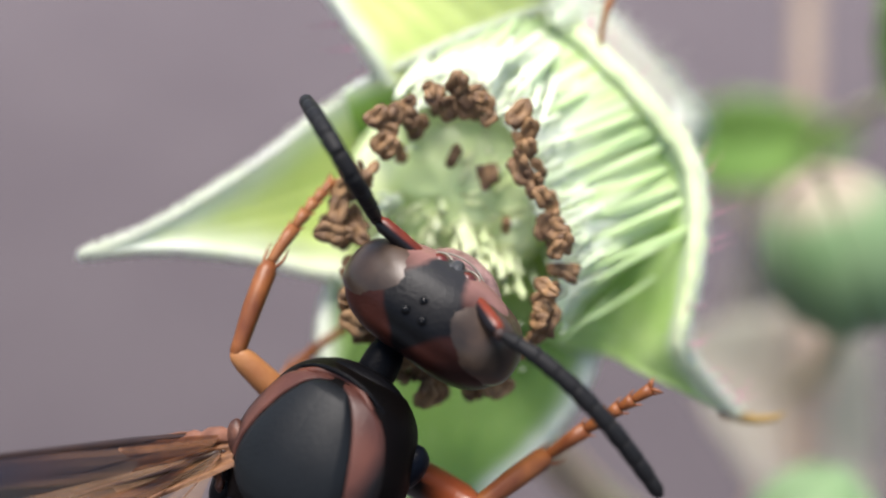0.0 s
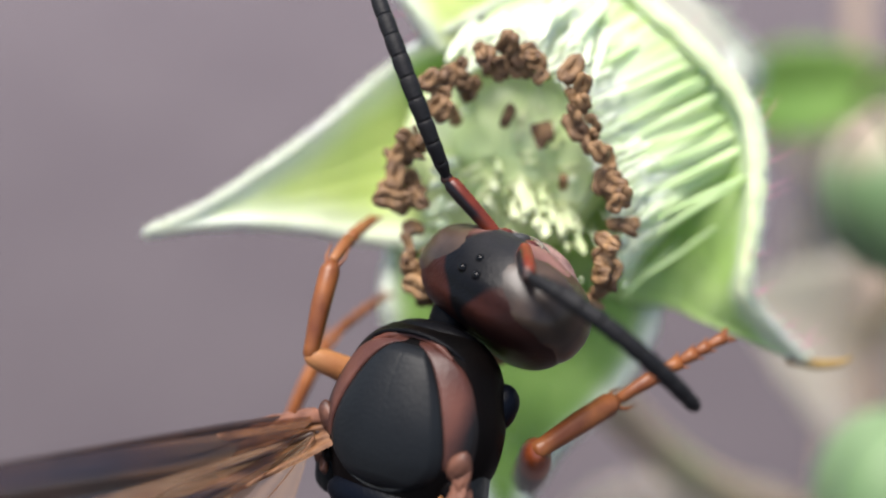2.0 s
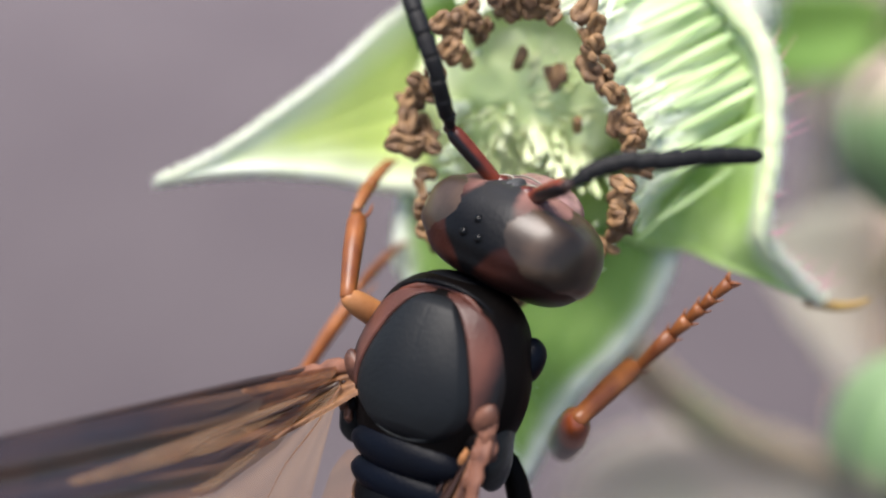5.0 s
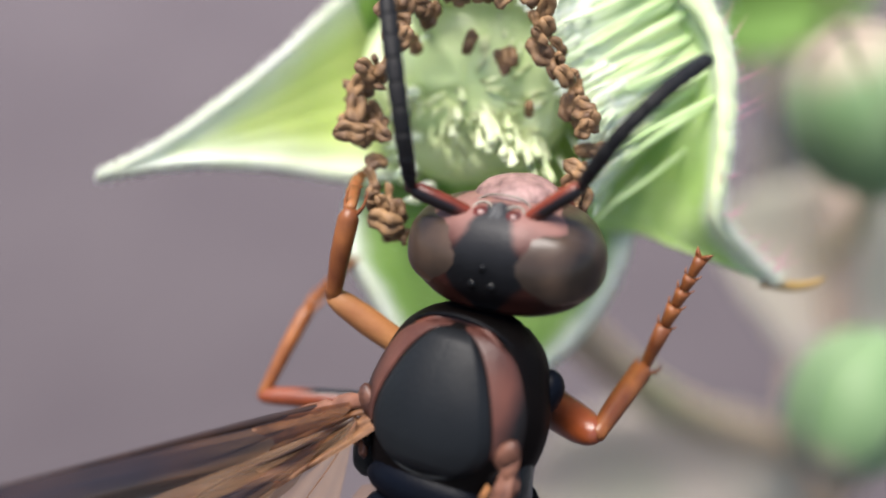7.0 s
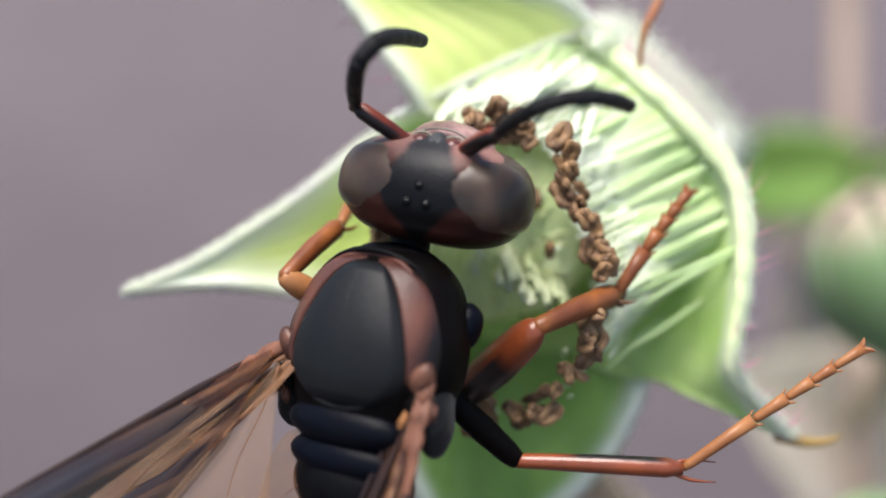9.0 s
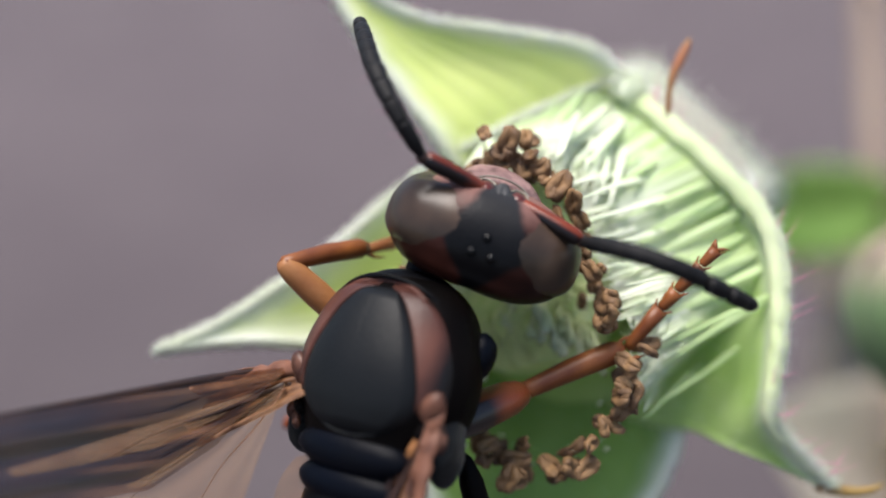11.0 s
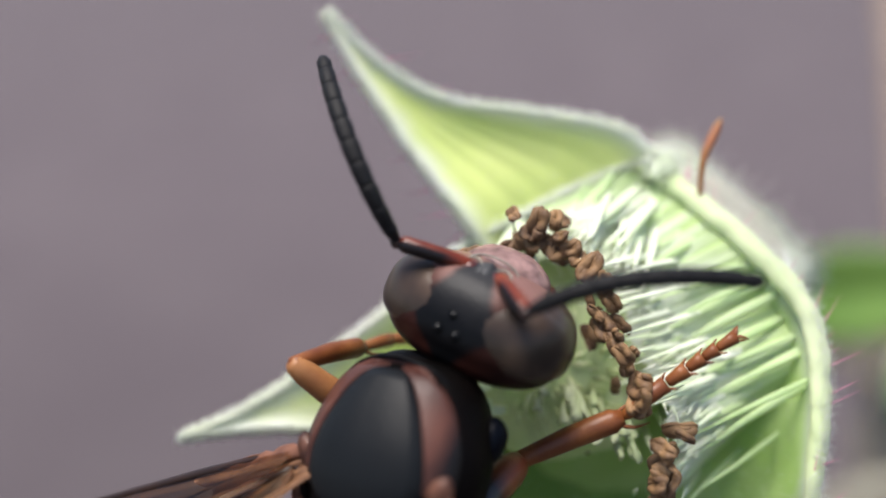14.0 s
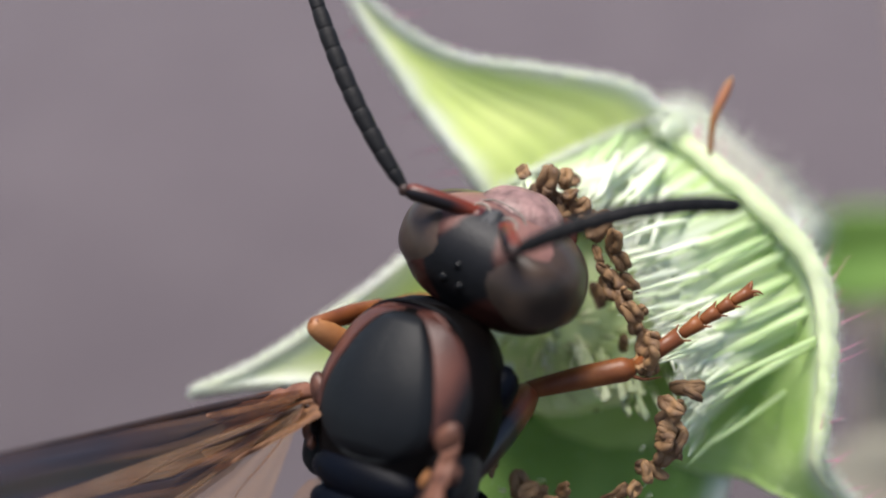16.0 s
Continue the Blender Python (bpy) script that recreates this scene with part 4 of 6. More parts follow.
shell_patch("scutum", 1.64, -1.26, lambda y: -sc(y), sc, 0.10, SHIELD, "matt black shield with a blue-grey sheen", 72, 84, 0.05, furrow)
band = outline([(1.94, 0.28), (1.66, 0.50), (1.56, 0.86), (1.32, 1.24), (0.86, 1.53), (0.22, 1.74), (-0.47, 1.74), (-0.70, 1.62)])
for s in (1, -1):
    if s > 0:
        shell_patch("pronotum_band", 1.76, -0.64, lambda y: max(sc(y) - 0.02, 0.0), band, 0.07, BAND, "rust band beside the shield, black towards the side", 40, 14)
    else:
        shell_patch("pronotum_band", 1.76, -0.64, lambda y: -band(y), lambda y: -max(sc(y) - 0.02, 0.0), 0.07, BAND, "rust band beside the shield, black towards the side", 40, 14)
bm = bmesh.new()
arc = [-0.95 + 1.9 * i / 30 for i in range(31)]
tube(bm, [thorax_top(x, 1.80 - 0.32 * (x / 0.95) ** 2, 0.0) for x in arc], [0.04 + 0.06 * math.cos(x / 0.95 * 1.4) for x in arc], 10, 0.8)
part("pronotum_arc", bm, RUST, wasp, "rust arc in front of the shield")
# collar in front
bm = bmesh.new()
pts = [Vector((1.28 * math.sin(q), 1.86 - 0.70 * (1 - math.cos(q)), 0.62 * math.cos(q) ** 0.8 + 0.28)) for q in [(-1.5 + 3.0 * i / 30) for i in range(31)]]
tube(bm, pts, 0.05, 8)
part("collar", bm, BLACK, wasp, "black collar ridge")
bm = bmesh.new()
ball(bm, (0, 2.25, -0.40), (0.42, 0.9, 0.44), (0, 0, 0), 20, 12)
part("neck", bm, BLACK, wasp)
bm = bmesh.new()
ball(bm, (0, 1.80, -0.04), (1.08, 0.40, 0.46), (-10, 0, 0), 28, 16)
part("pronotum", bm, BLACK, wasp, "black rounded plate behind the head")
for s in (1, -1):
    bm = bmesh.new()
    for v in ball(bm, (0, 0, 0), (0.26, 0.33, 0.15), (0, 0, 0), 22, 14):
        v.co.x *= 1 - 0.35 * max(0, v.co.y) / 0.37
        v.co.z += 0.05 * math.sin(6 * v.co.y) - 0.4 * v.co.x ** 2
    part("tegula", bm, WING_BASE, wasp, "rounded orange-brown wing cap", m=at(s * 1.60, -0.34 - 0.1 * s, 0.80, 0, s * 32, -s * 14))
    for x, y, z, rx, ry, rz, tilt, mat in ((1.62, -0.80, 0.62, 0.20, 0.18, 0.13, 20, WING_BASE), (1.44, -0.98, 0.70, 0.15, 0.20, 0.10, -25, DARK_RUST),
                                           (1.74, -1.02, 0.48, 0.14, 0.24, 0.12, 10, WING_BASE), (1.55, -1.28, 0.52, 0.12, 0.19, 0.10, -15, WING_BASE)):
        bm = bmesh.new()
        rough_up(ball(bm, (0, 0, 0), (rx, ry, rz), (0, 0, 0), 14, 10), 0.05, 0.15)
        part("wing_hinge", bm, mat, wasp, m=at(s * x, y, z, 0, s * 25, s * tilt))
    bm = bmesh.new()
    rough_up(ball(bm, (0, 0, 0), (0.36, 0.50, 0.40), (0, 0, 0), 20, 14), 0.03, 0.4)
    part("shoulder_lobe", bm, BLUE_BLACK, wasp, "shiny blue-black lobe under the shoulder", m=at(s * 1.52, 0.78, -0.62, 0, 0, -s * 12))
    bm = bmesh.new()
    for v in ball(bm, (0, 0, 0), (0.34, 0.85, 0.60), (0, 0, 0), 24, 16):
        v.co += noise.noise_vector(v.co * 2.2) * 0.07
        v.co.x -= 0.05 * math.exp(-((v.co.y - 0.1) / 0.08) ** 2)
    part("side_plate", bm, GREY_DOWN, wasp, "grey downy plate on the side", m=at(s * 1.58, -1.05, -0.10, 0, s * 8, s * 6))
# scutellum, metanotum, hind body
bm = bmesh.new()
vs = ball(bm, (0, -1.60, 0.58), (1.30, 0.50, 0.46), (10, 0, 0), 28, 16)
part("scutellum", bm, BLUE_BLACK, wasp, "blue-black rounded plate")
bm = bmesh.new()
ball(bm, (0, -2.22, 0.34), (1.26, 0.48, 0.50), (18, 0, 0), 26, 14)
part("metanotum", bm, BLUE_BLACK, wasp)
bm = bmesh.new()
ball(bm, (0, -2.70, -0.22), (1.32, 0.95, 0.95), (25, 0, 0), 28, 16)
part("propodeum", bm, BLACK, wasp, "black hind part of the thorax")
bm = bmesh.new()
prof = [(0, 0.16), (0.5, 0.2), (1.0, 0.5), (1.8, 1.15), (3.0, 1.65), (4.6, 1.7), (6.2, 1.45), (7.6, 0.95), (8.6, 0.4), (8.95, 0.08)]
rod(bm, prof, 24, 0.3)
for v in bm.verts:
    v.co.y = -v.co.y
part("abdomen", bm, BLUE_BLACK, wasp, "blue-black spindle-shaped abdomen", m=at(0, -3.5, -0.45, 12))
for k, (y, r) in enumerate(((1.9, 1.2), (3.4, 1.72), (4.9, 1.72), (6.3, 1.45))):
    bm = bmesh.new()
    ring = [Vector((r * math.cos(q), -3.5 - y * 0.978, -0.45 - y * 0.208 + 0.3 * math.sin(math.pi * y / 8.95) + r * math.sin(q))) for q in
            [2 * math.pi * i / 32 for i in range(33)]]
    tube(bm, ring, 0.06, 6)
    part("abdomen_band", bm, RUST, wasp)
# grey seams between the plates
bm = bmesh.new()
tube(bm, [thorax_top(x, -1.29 + 0.50 * abs(x / 1.15) ** 2.2, 0.02) for x in [(-1.15 + 2.3 * i / 30) for i in range(31)]], 0.02, 6)
part("seam", bm, GREY_DOWN, wasp, "pale seam behind the shield")
bm = bmesh.new()
tube(bm, [Vector((1.2 * math.sin(q), -2.02 + 0.10 * (1 - math.cos(q)), 0.10 + 0.62 * math.cos(q))) for q in [(-1.3 + 2.6 * i / 24) for i in range(25)]], 0.03, 6)
part("seam", bm, PALE_MARK, wasp, "pale seam between the hind plates")

# ---- head ----
def head_surface(d):
    """The head's surface in the direction d."""
    x, y, z = d
    X = 1.92 * math.copysign(abs(x) ** 0.84, x)
    Z = (1.30 if z > 0 else 1.95) * math.copysign(abs(z) ** 0.88, z)
    Y = (1.30 if y > 0 else 1.14) * math.copysign(abs(y) ** 0.80, y)
    X *= (1 - 0.30 * max(0, -z) ** 1.5) * (1 - 0.16 * max(0, -y) ** 2)
    if y < 0:
        Y *= 1 - 0.24 * (1 - abs(x)) * (1 - abs(z))
    # sunken between the eyes and the middle, and behind the simple eyes
    Z -= (z > 0) * z * (0.05 * math.exp(-((abs(x) - 0.50) / 0.13) ** 2) * math.exp(-((y - 0.35) / 0.5) ** 2) + 0.06 * math.exp(-((y + 0.42) / 0.16) ** 2))
    Z += 0.012 * noise.noise(Vector(d) * 5)
    return Vector((X, Y, Z))


bm = bmesh.new()
for v in bmesh.ops.create_uvsphere(bm, u_segments=64, v_segments=44, radius=1)["verts"]:
    v.co = head_surface(v.co)
head = part("head", bm, HEAD, wasp, "black and dark rust head with large brown eyes")

# reach of the bean-shaped eye round its middle: forward, notch, up, back, down
EYE_REACH = ((0, 40), (22, 30), (40, 29), (60, 56), (88, 72), (118, 59), (150, 37), (180, 28), (225, 37), (265, 58), (315, 54), (340, 46), (360, 40))


def eye_patch(s, grow, lift, sink):
    bm = bmesh.new()
    rings = []
    for i in range(15):
        ring = []
        for j in range(48):
            beta = 360 * j / 48
            for (b0, a0), (b1, a1) in zip(EYE_REACH, EYE_REACH[1:]):
                if b0 <= beta <= b1:
                    f = (beta - b0) / (b1 - b0)
                    f = f * f * (3 - 2 * f)
                    reach = a0 + (a1 - a0) * f
                    break
            u = i / 14
            al, be = radians((reach + grow) * max(u, 0.02)), radians(beta)
            d = Vector((math.cos(al), math.sin(al) * math.cos(be), math.sin(al) * math.sin(be)))
            d.rotate(Euler((0, 0, radians(16))))
            d.x *= s
            p = head_surface(d)
            ring.append(bm.verts.new(p + Vector((s * 0.8, 0.25 * d.y, 0.5 * d.z)) * (lift * (1 - u ** 3) - sink)))
        rings.append(ring)
    for a, c in zip(rings, rings[1:]):
        for j in range(48):
            bm.faces.new((a[j], a[(j + 1) % 48], c[(j + 1) % 48], c[j]))
    bm.faces.new(rings[0])
    return bm


for s in (1, -1):
    part("compound_eye", eye_patch(s, 5, 0.20, 0.02), EYE, head, "large glossy brown bean-shaped eye")
    bm = bmesh.new()
    ball(bm, (s * 0.34, 1.08, 0.64), (0.19, 0.14, 0.19), (20, 0, 0), 16, 10)
    part("feeler_socket", bm, SCAPE_RED, head)
    bm = bmesh.new()
    tube(bm, [Vector((s * 0.34 + 0.20 * math.cos(q), 1.14 - 0.13 * math.sin(q), 0.62 + 0.16 * math.sin(q))) for q in [2 * math.pi * i / 24 for i in range(25)]], 0.024, 6)
    part("socket_rim", bm, PALE_MARK, head, "pale ring round the feeler's socket")
    bm = bmesh.new()
    tube(bm, smooth_path([(s * 0.75, 0.70, -1.35), (s * 0.55, 0.95, -1.75), (s * 0.1, 1.0, -1.95)], 8), [0.24, 0.24, 0.22, 0.2, 0.18, 0.16, 0.13, 0.08, 0.03], 10, 0.7)
    part("mandible", bm, RUST, head)
for x, y, z in ((0, 0.18, 1.25), (-0.20, -0.16, 1.27), (0.20, -0.16, 1.27)):
    bm = bmesh.new()
    ball(bm, (x, y, z), (0.105, 0.105, 0.10), (0, 0, 0), 16, 10)
    part("ocellus", bm, OCELLUS, head, "tiny glassy black simple eye")
bm = bmesh.new()
vs = ball(bm, (0, 1.02, -0.50), (0.98, 0.60, 0.84), (8, 0, 0), 34, 20)
rough_up(vs, 0.03, 0.3)
part("clypeus", bm, FACE, head, "pinkish rust face plate")
bm = bmesh.new()
tube(bm, smooth_path([(-0.75, 1.10, 0.42), (-0.4, 1.33, 0.22), (0, 1.40, 0.26), (0.4, 1.33, 0.22), (0.75, 1.10, 0.42)], 16), 0.022, 6)
part("face_seam", bm, PALE_MARK, head, "pale silvery line across the face")
bm = bmesh.new()
for v in ball(bm, (0, 0.86, 0.66), (0.24, 0.50, 0.30), (-32, 0, 0), 28, 18):
    v.co.z -= 0.06 * math.exp(-(v.co.x / 0.05) ** 2) * (v.co.z > 0.6)
    v.co += noise.noise_vector(v.co * 5) * 0.012
part("frons_ridge", bm, FRONS, head, "grey downy plate between the feelers")

# ---- feelers ----
SCAPE, SEGMENT, COUNT = 1.5, 0.46, 10


def feeler(label, mat):
    bm = bmesh.new()
    rod(bm, [(-0.06, 0.07), (0.0, 0.13), (0.1, 0.15), (0.5, 0.165), (1.0, 0.18), (1.35, 0.175), (1.47, 0.12), (1.5, 0.05)], 12, 0.05)
    base = part("antenna", bm, mat, wasp, label)
    bm = bmesh.new()
    ball(bm, (0, 1.52, 0), (0.135, 0.13, 0.135), (0, 0, 0), 14, 10)
    part("feeler_knob", bm, KNOB, base, "brown joint of the feeler")
    segs = []
    for k in range(COUNT):
        bm = bmesh.new()
        a = (0.105, 0.155, 0.17, 0.175, 0.18, 0.18, 0.18, 0.175, 0.17, 0.155)[k]
        b = (0.15, 0.165, 0.175, 0.18, 0.18, 0.18, 0.175, 0.17, 0.155, 0.03)[k]
        last = k == COUNT - 1
        prof = [(-0.02, a * 0.95), (0.03, a * 0.985), (SEGMENT * 0.3, a), (SEGMENT * 0.6, (a + b) / 2 * 1.05 if not last else 0.15), (SEGMENT - 0.06, b * 1.04 if not last else 0.10), (SEGMENT - 0.01, b * 0.96)]
        rod(bm, prof, 12)
        segs.append(part("flagellum_segment", bm, FLAGELLUM, base))
    return base, segs


feeler_left = feeler("dark red feeler base with a black whip", SCAPE_LEFT)
feeler_right = feeler("dark red feeler base with a black whip", SCAPE_RIGHT)


# ---- legs: each has a thigh, a shin and a foot ----
def leg(name, lengths, thick, mats, label, swell=1.0):
    f, t, a = lengths
    bm = bmesh.new()
    fat = thick * swell
    rod(bm, [(-0.10, thick * 0.5), (0.0, thick * 0.85), (0.15, (thick + fat) / 2), (f * 0.12, fat * 1.1), (f * 0.4, fat * 1.25), (f * 0.75, fat * 1.15), (f * 0.95, thick * 0.7), (f, thick * 0.3)], 14, -0.05, 0.85)
    femur = part(name + "_thigh", bm, mats[0], wasp, label)
    bm = bmesh.new()
    rod(bm, [(-0.08, thick * 0.4), (0.0, thick * 0.7), (0.2, thick * 0.72), (t * 0.5, thick * 0.88), (t * 0.9, thick * 0.92), (t, thick * 0.55)], 12, 0.06)
    for s in (-1, 1):
        tube(bm, smooth_path([(s * thick * 0.4, t * 0.93, 0), (s * thick * 0.9, t * 1.05, -0.1), (s * thick * 0.9, t * 1.2, -0.18)], 4), [0.05, 0.045, 0.04, 0.025, 0.01], 6)
    tibia = part(name + "_shin", bm, mats[1], wasp)
    bm = bmesh.new()
    lens = (0.0, 0.40, 0.58, 0.72, 0.84, 1.0)
    for k in range(5):
        y0, y1 = a * lens[k], a * lens[k + 1]
        r = thick * (0.58 - 0.03 * k)
        z = lambda y: 0.10 * math.sin(math.pi * y / a)
        tube(bm, [Vector((0, y, z(y))) for y in (y0, y0 + 0.1 * (y1 - y0), y0 + 0.6 * (y1 - y0), y1 - 0.02)], [r * 0.55, r * 0.8, r, r * 1.15], 10)
        for s in (-1, 1):
            tube(bm, smooth_path([(s * r * 0.7, y1 - 0.05, z(y1)), (s * r * 1.25, y1 + 0.06, z(y1)), (s * r * 1.35, y1 + 0.11, z(y1) - 0.05)], 3), [0.03, 0.025, 0.018, 0.006], 5)
    for s in (-1, 1):
        tube(bm, smooth_path([(0, a - 0.03, 0), (s * 0.12, a + 0.10, 0.03), (s * 0.20, a + 0.16, -0.06)], 5), [0.05, 0.05, 0.04, 0.03, 0.02, 0.008], 6)
    tarsus = part(name + "_foot", bm, mats[2], wasp)
    return femur, tibia, tarsus, lengths


foreleg_left = leg("foreleg", (2.3, 2.05, 2.3), 0.24, (PALE_ORANGE, ORANGE, PALE_ORANGE), "orange-brown foreleg")
foreleg_right = leg("foreleg", (3.8, 2.3, 2.8), 0.28, (FEMUR_DARK, ORANGE, ORANGE), "orange-brown foreleg, dark near the body", 1.28)
midleg_left = leg("middle_leg", (2.9, 2.3, 2.4), 0.19, (FEMUR_DARK, ORANGE, ORANGE), "orange-brown middle leg, dark near the body")
midleg_right = leg("middle_leg", (2.6, 3.4, 4.4), 0.23, (DARK_RUST, FEMUR_DARK, PALE_ORANGE), "slender dark middle leg with an orange foot")

# ---- wings, folded lengthwise ----
WING_LEN = 12.0


def wing(label):
    root = bmesh.new()
    tube(root, smooth_path([(-0.1, 0, 0), (0.5, 0.06, 0.03), (1.3, 0.05, 0.06), (2.4, 0.05, 0.05)], 14),
         [0.12, 0.18, 0.20, 0.15, 0.17, 0.19, 0.17, 0.15, 0.16, 0.15, 0.13, 0.12, 0.10, 0.07, 0.02], 12, 0.6)
    rough_up(root.verts, 0.08, 0.22)
    base = part("wing_root", root, WING_BASE, wasp, label)
    bm = bmesh.new()
    grid = []
    for i in range(25):
        x = 2.6 * i / 24
        row = []
        for j in range(61):
            f = j / 60
            y = 0.16 * (1 - f) + (-0.62 - 0.34 * x) * f
            z = 0.05 * math.sin(f * 26 + 0.5 * math.sin(3 * x)) * min(1, 0.4 + x) + 0.05 * noise.noise((x * 2, f * 6, 1)) - 0.34 * f * f + 0.03
            row.append(bm.verts.new((x - 0.25 * f * (1 - x / 2.6) + 0.25 * math.sin(f * 13) * (x / 2.6) ** 2, y, z)))
        grid.append(row)
    for i in range(24):
        for j in range(60):
            bm.faces.new((grid[i][j], grid[i + 1][j], grid[i + 1][j + 1], grid[i][j + 1]))
    part("wing_pleats", bm, PLEAT, base, "amber pleated membrane at the wing root")
    for x, y, rx, ry, turn, mat in ((0.15, 0.0, 0.26, 0.15, 10, WING_BASE), (0.55, -0.05, 0.30, 0.11, -6, WING_BASE), (0.28, -0.26, 0.17, 0.10, -25, VEIN),
                                    (0.70, -0.30, 0.24, 0.07, -15, PALE_ORANGE), (0.15, -0.50, 0.20, 0.10, -40, WING_BASE), (1.05, -0.12, 0.30, 0.07, -4, WING_BASE)):
        bm = bmesh.new()
        rough_up(ball(bm, (0, 0, 0), (rx, ry, 0.09), (0, 0, 0), 16, 10), 0.05, 0.14)
        part("wing_sclerite", bm, mat, base, m=at(x, y, 0.07 - 0.5 * y * y, 0, 0, turn))

    def lower(x):
        return -0.35 - 1.55 * min(1, x / 3.6) - 0.35 * min(1, max(0, x - 4) / 5) + 1.6 * max(0, (x - 10) / 2) ** 2

    def upper(x):
        return 0.12 - 0.02 * x - 1.0 * max(0, (x - 10.5) / 1.5) ** 2

    bm = bmesh.new()
    for layer, off in ((0, 0.0), (1, -0.10)):
        grid = []
        for i in range(49):
            x = 0.4 + (WING_LEN - 0.4) * i / 48
            row = []
            for j in range(13):
                s = j / 12
                y = (upper(x) * (1 - s) + lower(x) * s - layer * 0.28 * s) * min(1, 0.2 + x / 2.2)
                z = off + 0.10 * math.sin(s * 14 + layer) * min(1, x / 3) - 0.30 * s * s
                row.append(bm.verts.new((x, y, z)))
            grid.append(row)
        for i in range(48):
            for j in range(12):
                bm.faces.new((grid[i][j], grid[i + 1][j], grid[i + 1][j + 1], grid[i][j + 1]))
    part("wing_membrane", bm, WING, base, "smoky brown folded wing")
    # hind wing: a pleated fan under the folded one, spread from the root
    def fan(a, r):
        q = radians(-8 - 58 * a)
        return Vector((0.15 + r * math.cos(q), -0.30 + r * math.sin(q), -0.22 - 0.10 * a - 0.05 * math.sin(a * 26) * min(1, r / 1.5)))

    bm = bmesh.new()
    grid = []
    for i in range(41):
        a = i / 40
        reach = 7.6 - 4.6 * a ** 0.8
        grid.append([bm.verts.new(fan(a, 0.1 + reach * j / 16)) for j in range(17)])
    for i in range(40):
        for j in range(16):
            bm.faces.new((grid[i][j], grid[i + 1][j], grid[i + 1][j + 1], grid[i][j + 1]))
    part("hind_wing", bm, HIND_WING, base, "pale amber hind wing, pleated at its root")
    for a, r in ((0.08, 0.05), (0.30, 0.022), (0.62, 0.016)):
        bm = bmesh.new()
        tube(bm, [fan(a + 0.02 * math.sin(i * 0.7), 0.15 + (6.8 - 4.4 * a) * i / 14) + Vector((0, 0, 0.04)) for i in range(15)], [r * (1.3 - i / 13) for i in range(15)], 6)
        part("hind_vein", bm, WING_BASE if a > 0.3 else VEIN, base)
    for s, r, x1 in ((0.0, 0.10, 11.6), (0.22, 0.03, 10), (0.45, 0.10, 9.5), (0.52, 0.03, 8.5), (0.64, 0.06, 7.5), (0.76, 0.035, 7), (0.88, 0.06, 6.5), (1.0, 0.03, 8)):
        pts = []
        for i in range(25):
            x = 0.5 + (x1 - 0.5) * i / 24
            y = upper(x) * (1 - s) + lower(x) * s + (0.10 * math.sin(x * 0.9 + s * 5) if 0 < s < 1 else 0)
            pts.append(Vector((x, y, 0.04 + 0.10 * math.sin(s * 14) * min(1, x / 3) - 0.30 * s * s)))
        bm = bmesh.new()
        tube(bm, pts, [r * (1.2 - 0.8 * i / 24) * min(1, 0.15 + i / 5) for i in range(25)], 7)
        part("wing_vein", bm, VEIN, base)
    return base


wing_left = wing("folded smoky wing with orange root")
wing_right = wing("folded smoky wing with orange root")


# ---- what moves ----
def key_feeler(made, rows):
    base, segs = made
    keys = [[] for _ in segs]
    base_keys = []
    for t, *v in rows:
        b, e, mid, tip = (Vector(v[i:i + 3]) for i in (0, 3, 6, 9))
        first = aim(b * MM, e - b, (0.2, 0.1, 1))
        base_keys.append((t, first))
        e = b + (e - b).normalized() * SCAPE
        c = 2 * mid - 0.5 * (e + tip)
        path = [(1 - u) ** 2 * e + 2 * u * (1 - u) * c + u * u * tip for u in [i / 60 for i in range(61)]]
        path.append(tip + (tip - path[-2]).normalized() * 6)
        joints, k, p = [e], 0, e
        while len(joints) <= COUNT:
            while k < len(path) - 2 and (path[k + 1] - p).length < SEGMENT:
                k += 1
            a, d = path[k], path[k + 1] - path[k]
            w = a - p
            A, B, C = d.dot(d), 2 * w.dot(d), w.dot(w) - SEGMENT ** 2
            f = (-B + math.sqrt(max(0, B * B - 4 * A * C))) / (2 * A)
            p = p + (a + d * f - p).normalized() * SEGMENT
            joints.append(p)
        inv = first.inverted()
        for n, (p, q) in enumerate(zip(joints, joints[1:])):
            keys[n].append((t, inv @ aim(p * MM, q - p, (0.2, 0.1, 1))))
    walk(base, base_keys)
    for o, k in zip(segs, keys):
        walk(o, k)


def key_leg(made, rows):
    femur, tibia, tarsus, (f, s, a) = made
    keys = ([], [], [])
    for t, *v in rows:
        hip, knee, ankle, tip = (Vector(v[i:i + 3]) for i in (0, 3, 6, 9))
        keys[0].append((t, aim(knee * MM, hip - knee, (0.1, 0.2, 1))))
        keys[1].append((t, aim(knee * MM, ankle - knee, (0.1, 0.2, 1))))
        ankle = knee + (ankle - knee).normalized() * s
        keys[2].append((t, aim(ankle * MM, tip - ankle, (0.1, 0.2, 1))))
    for o, k in zip((femur, tibia, tarsus), keys):
        walk(o, k)


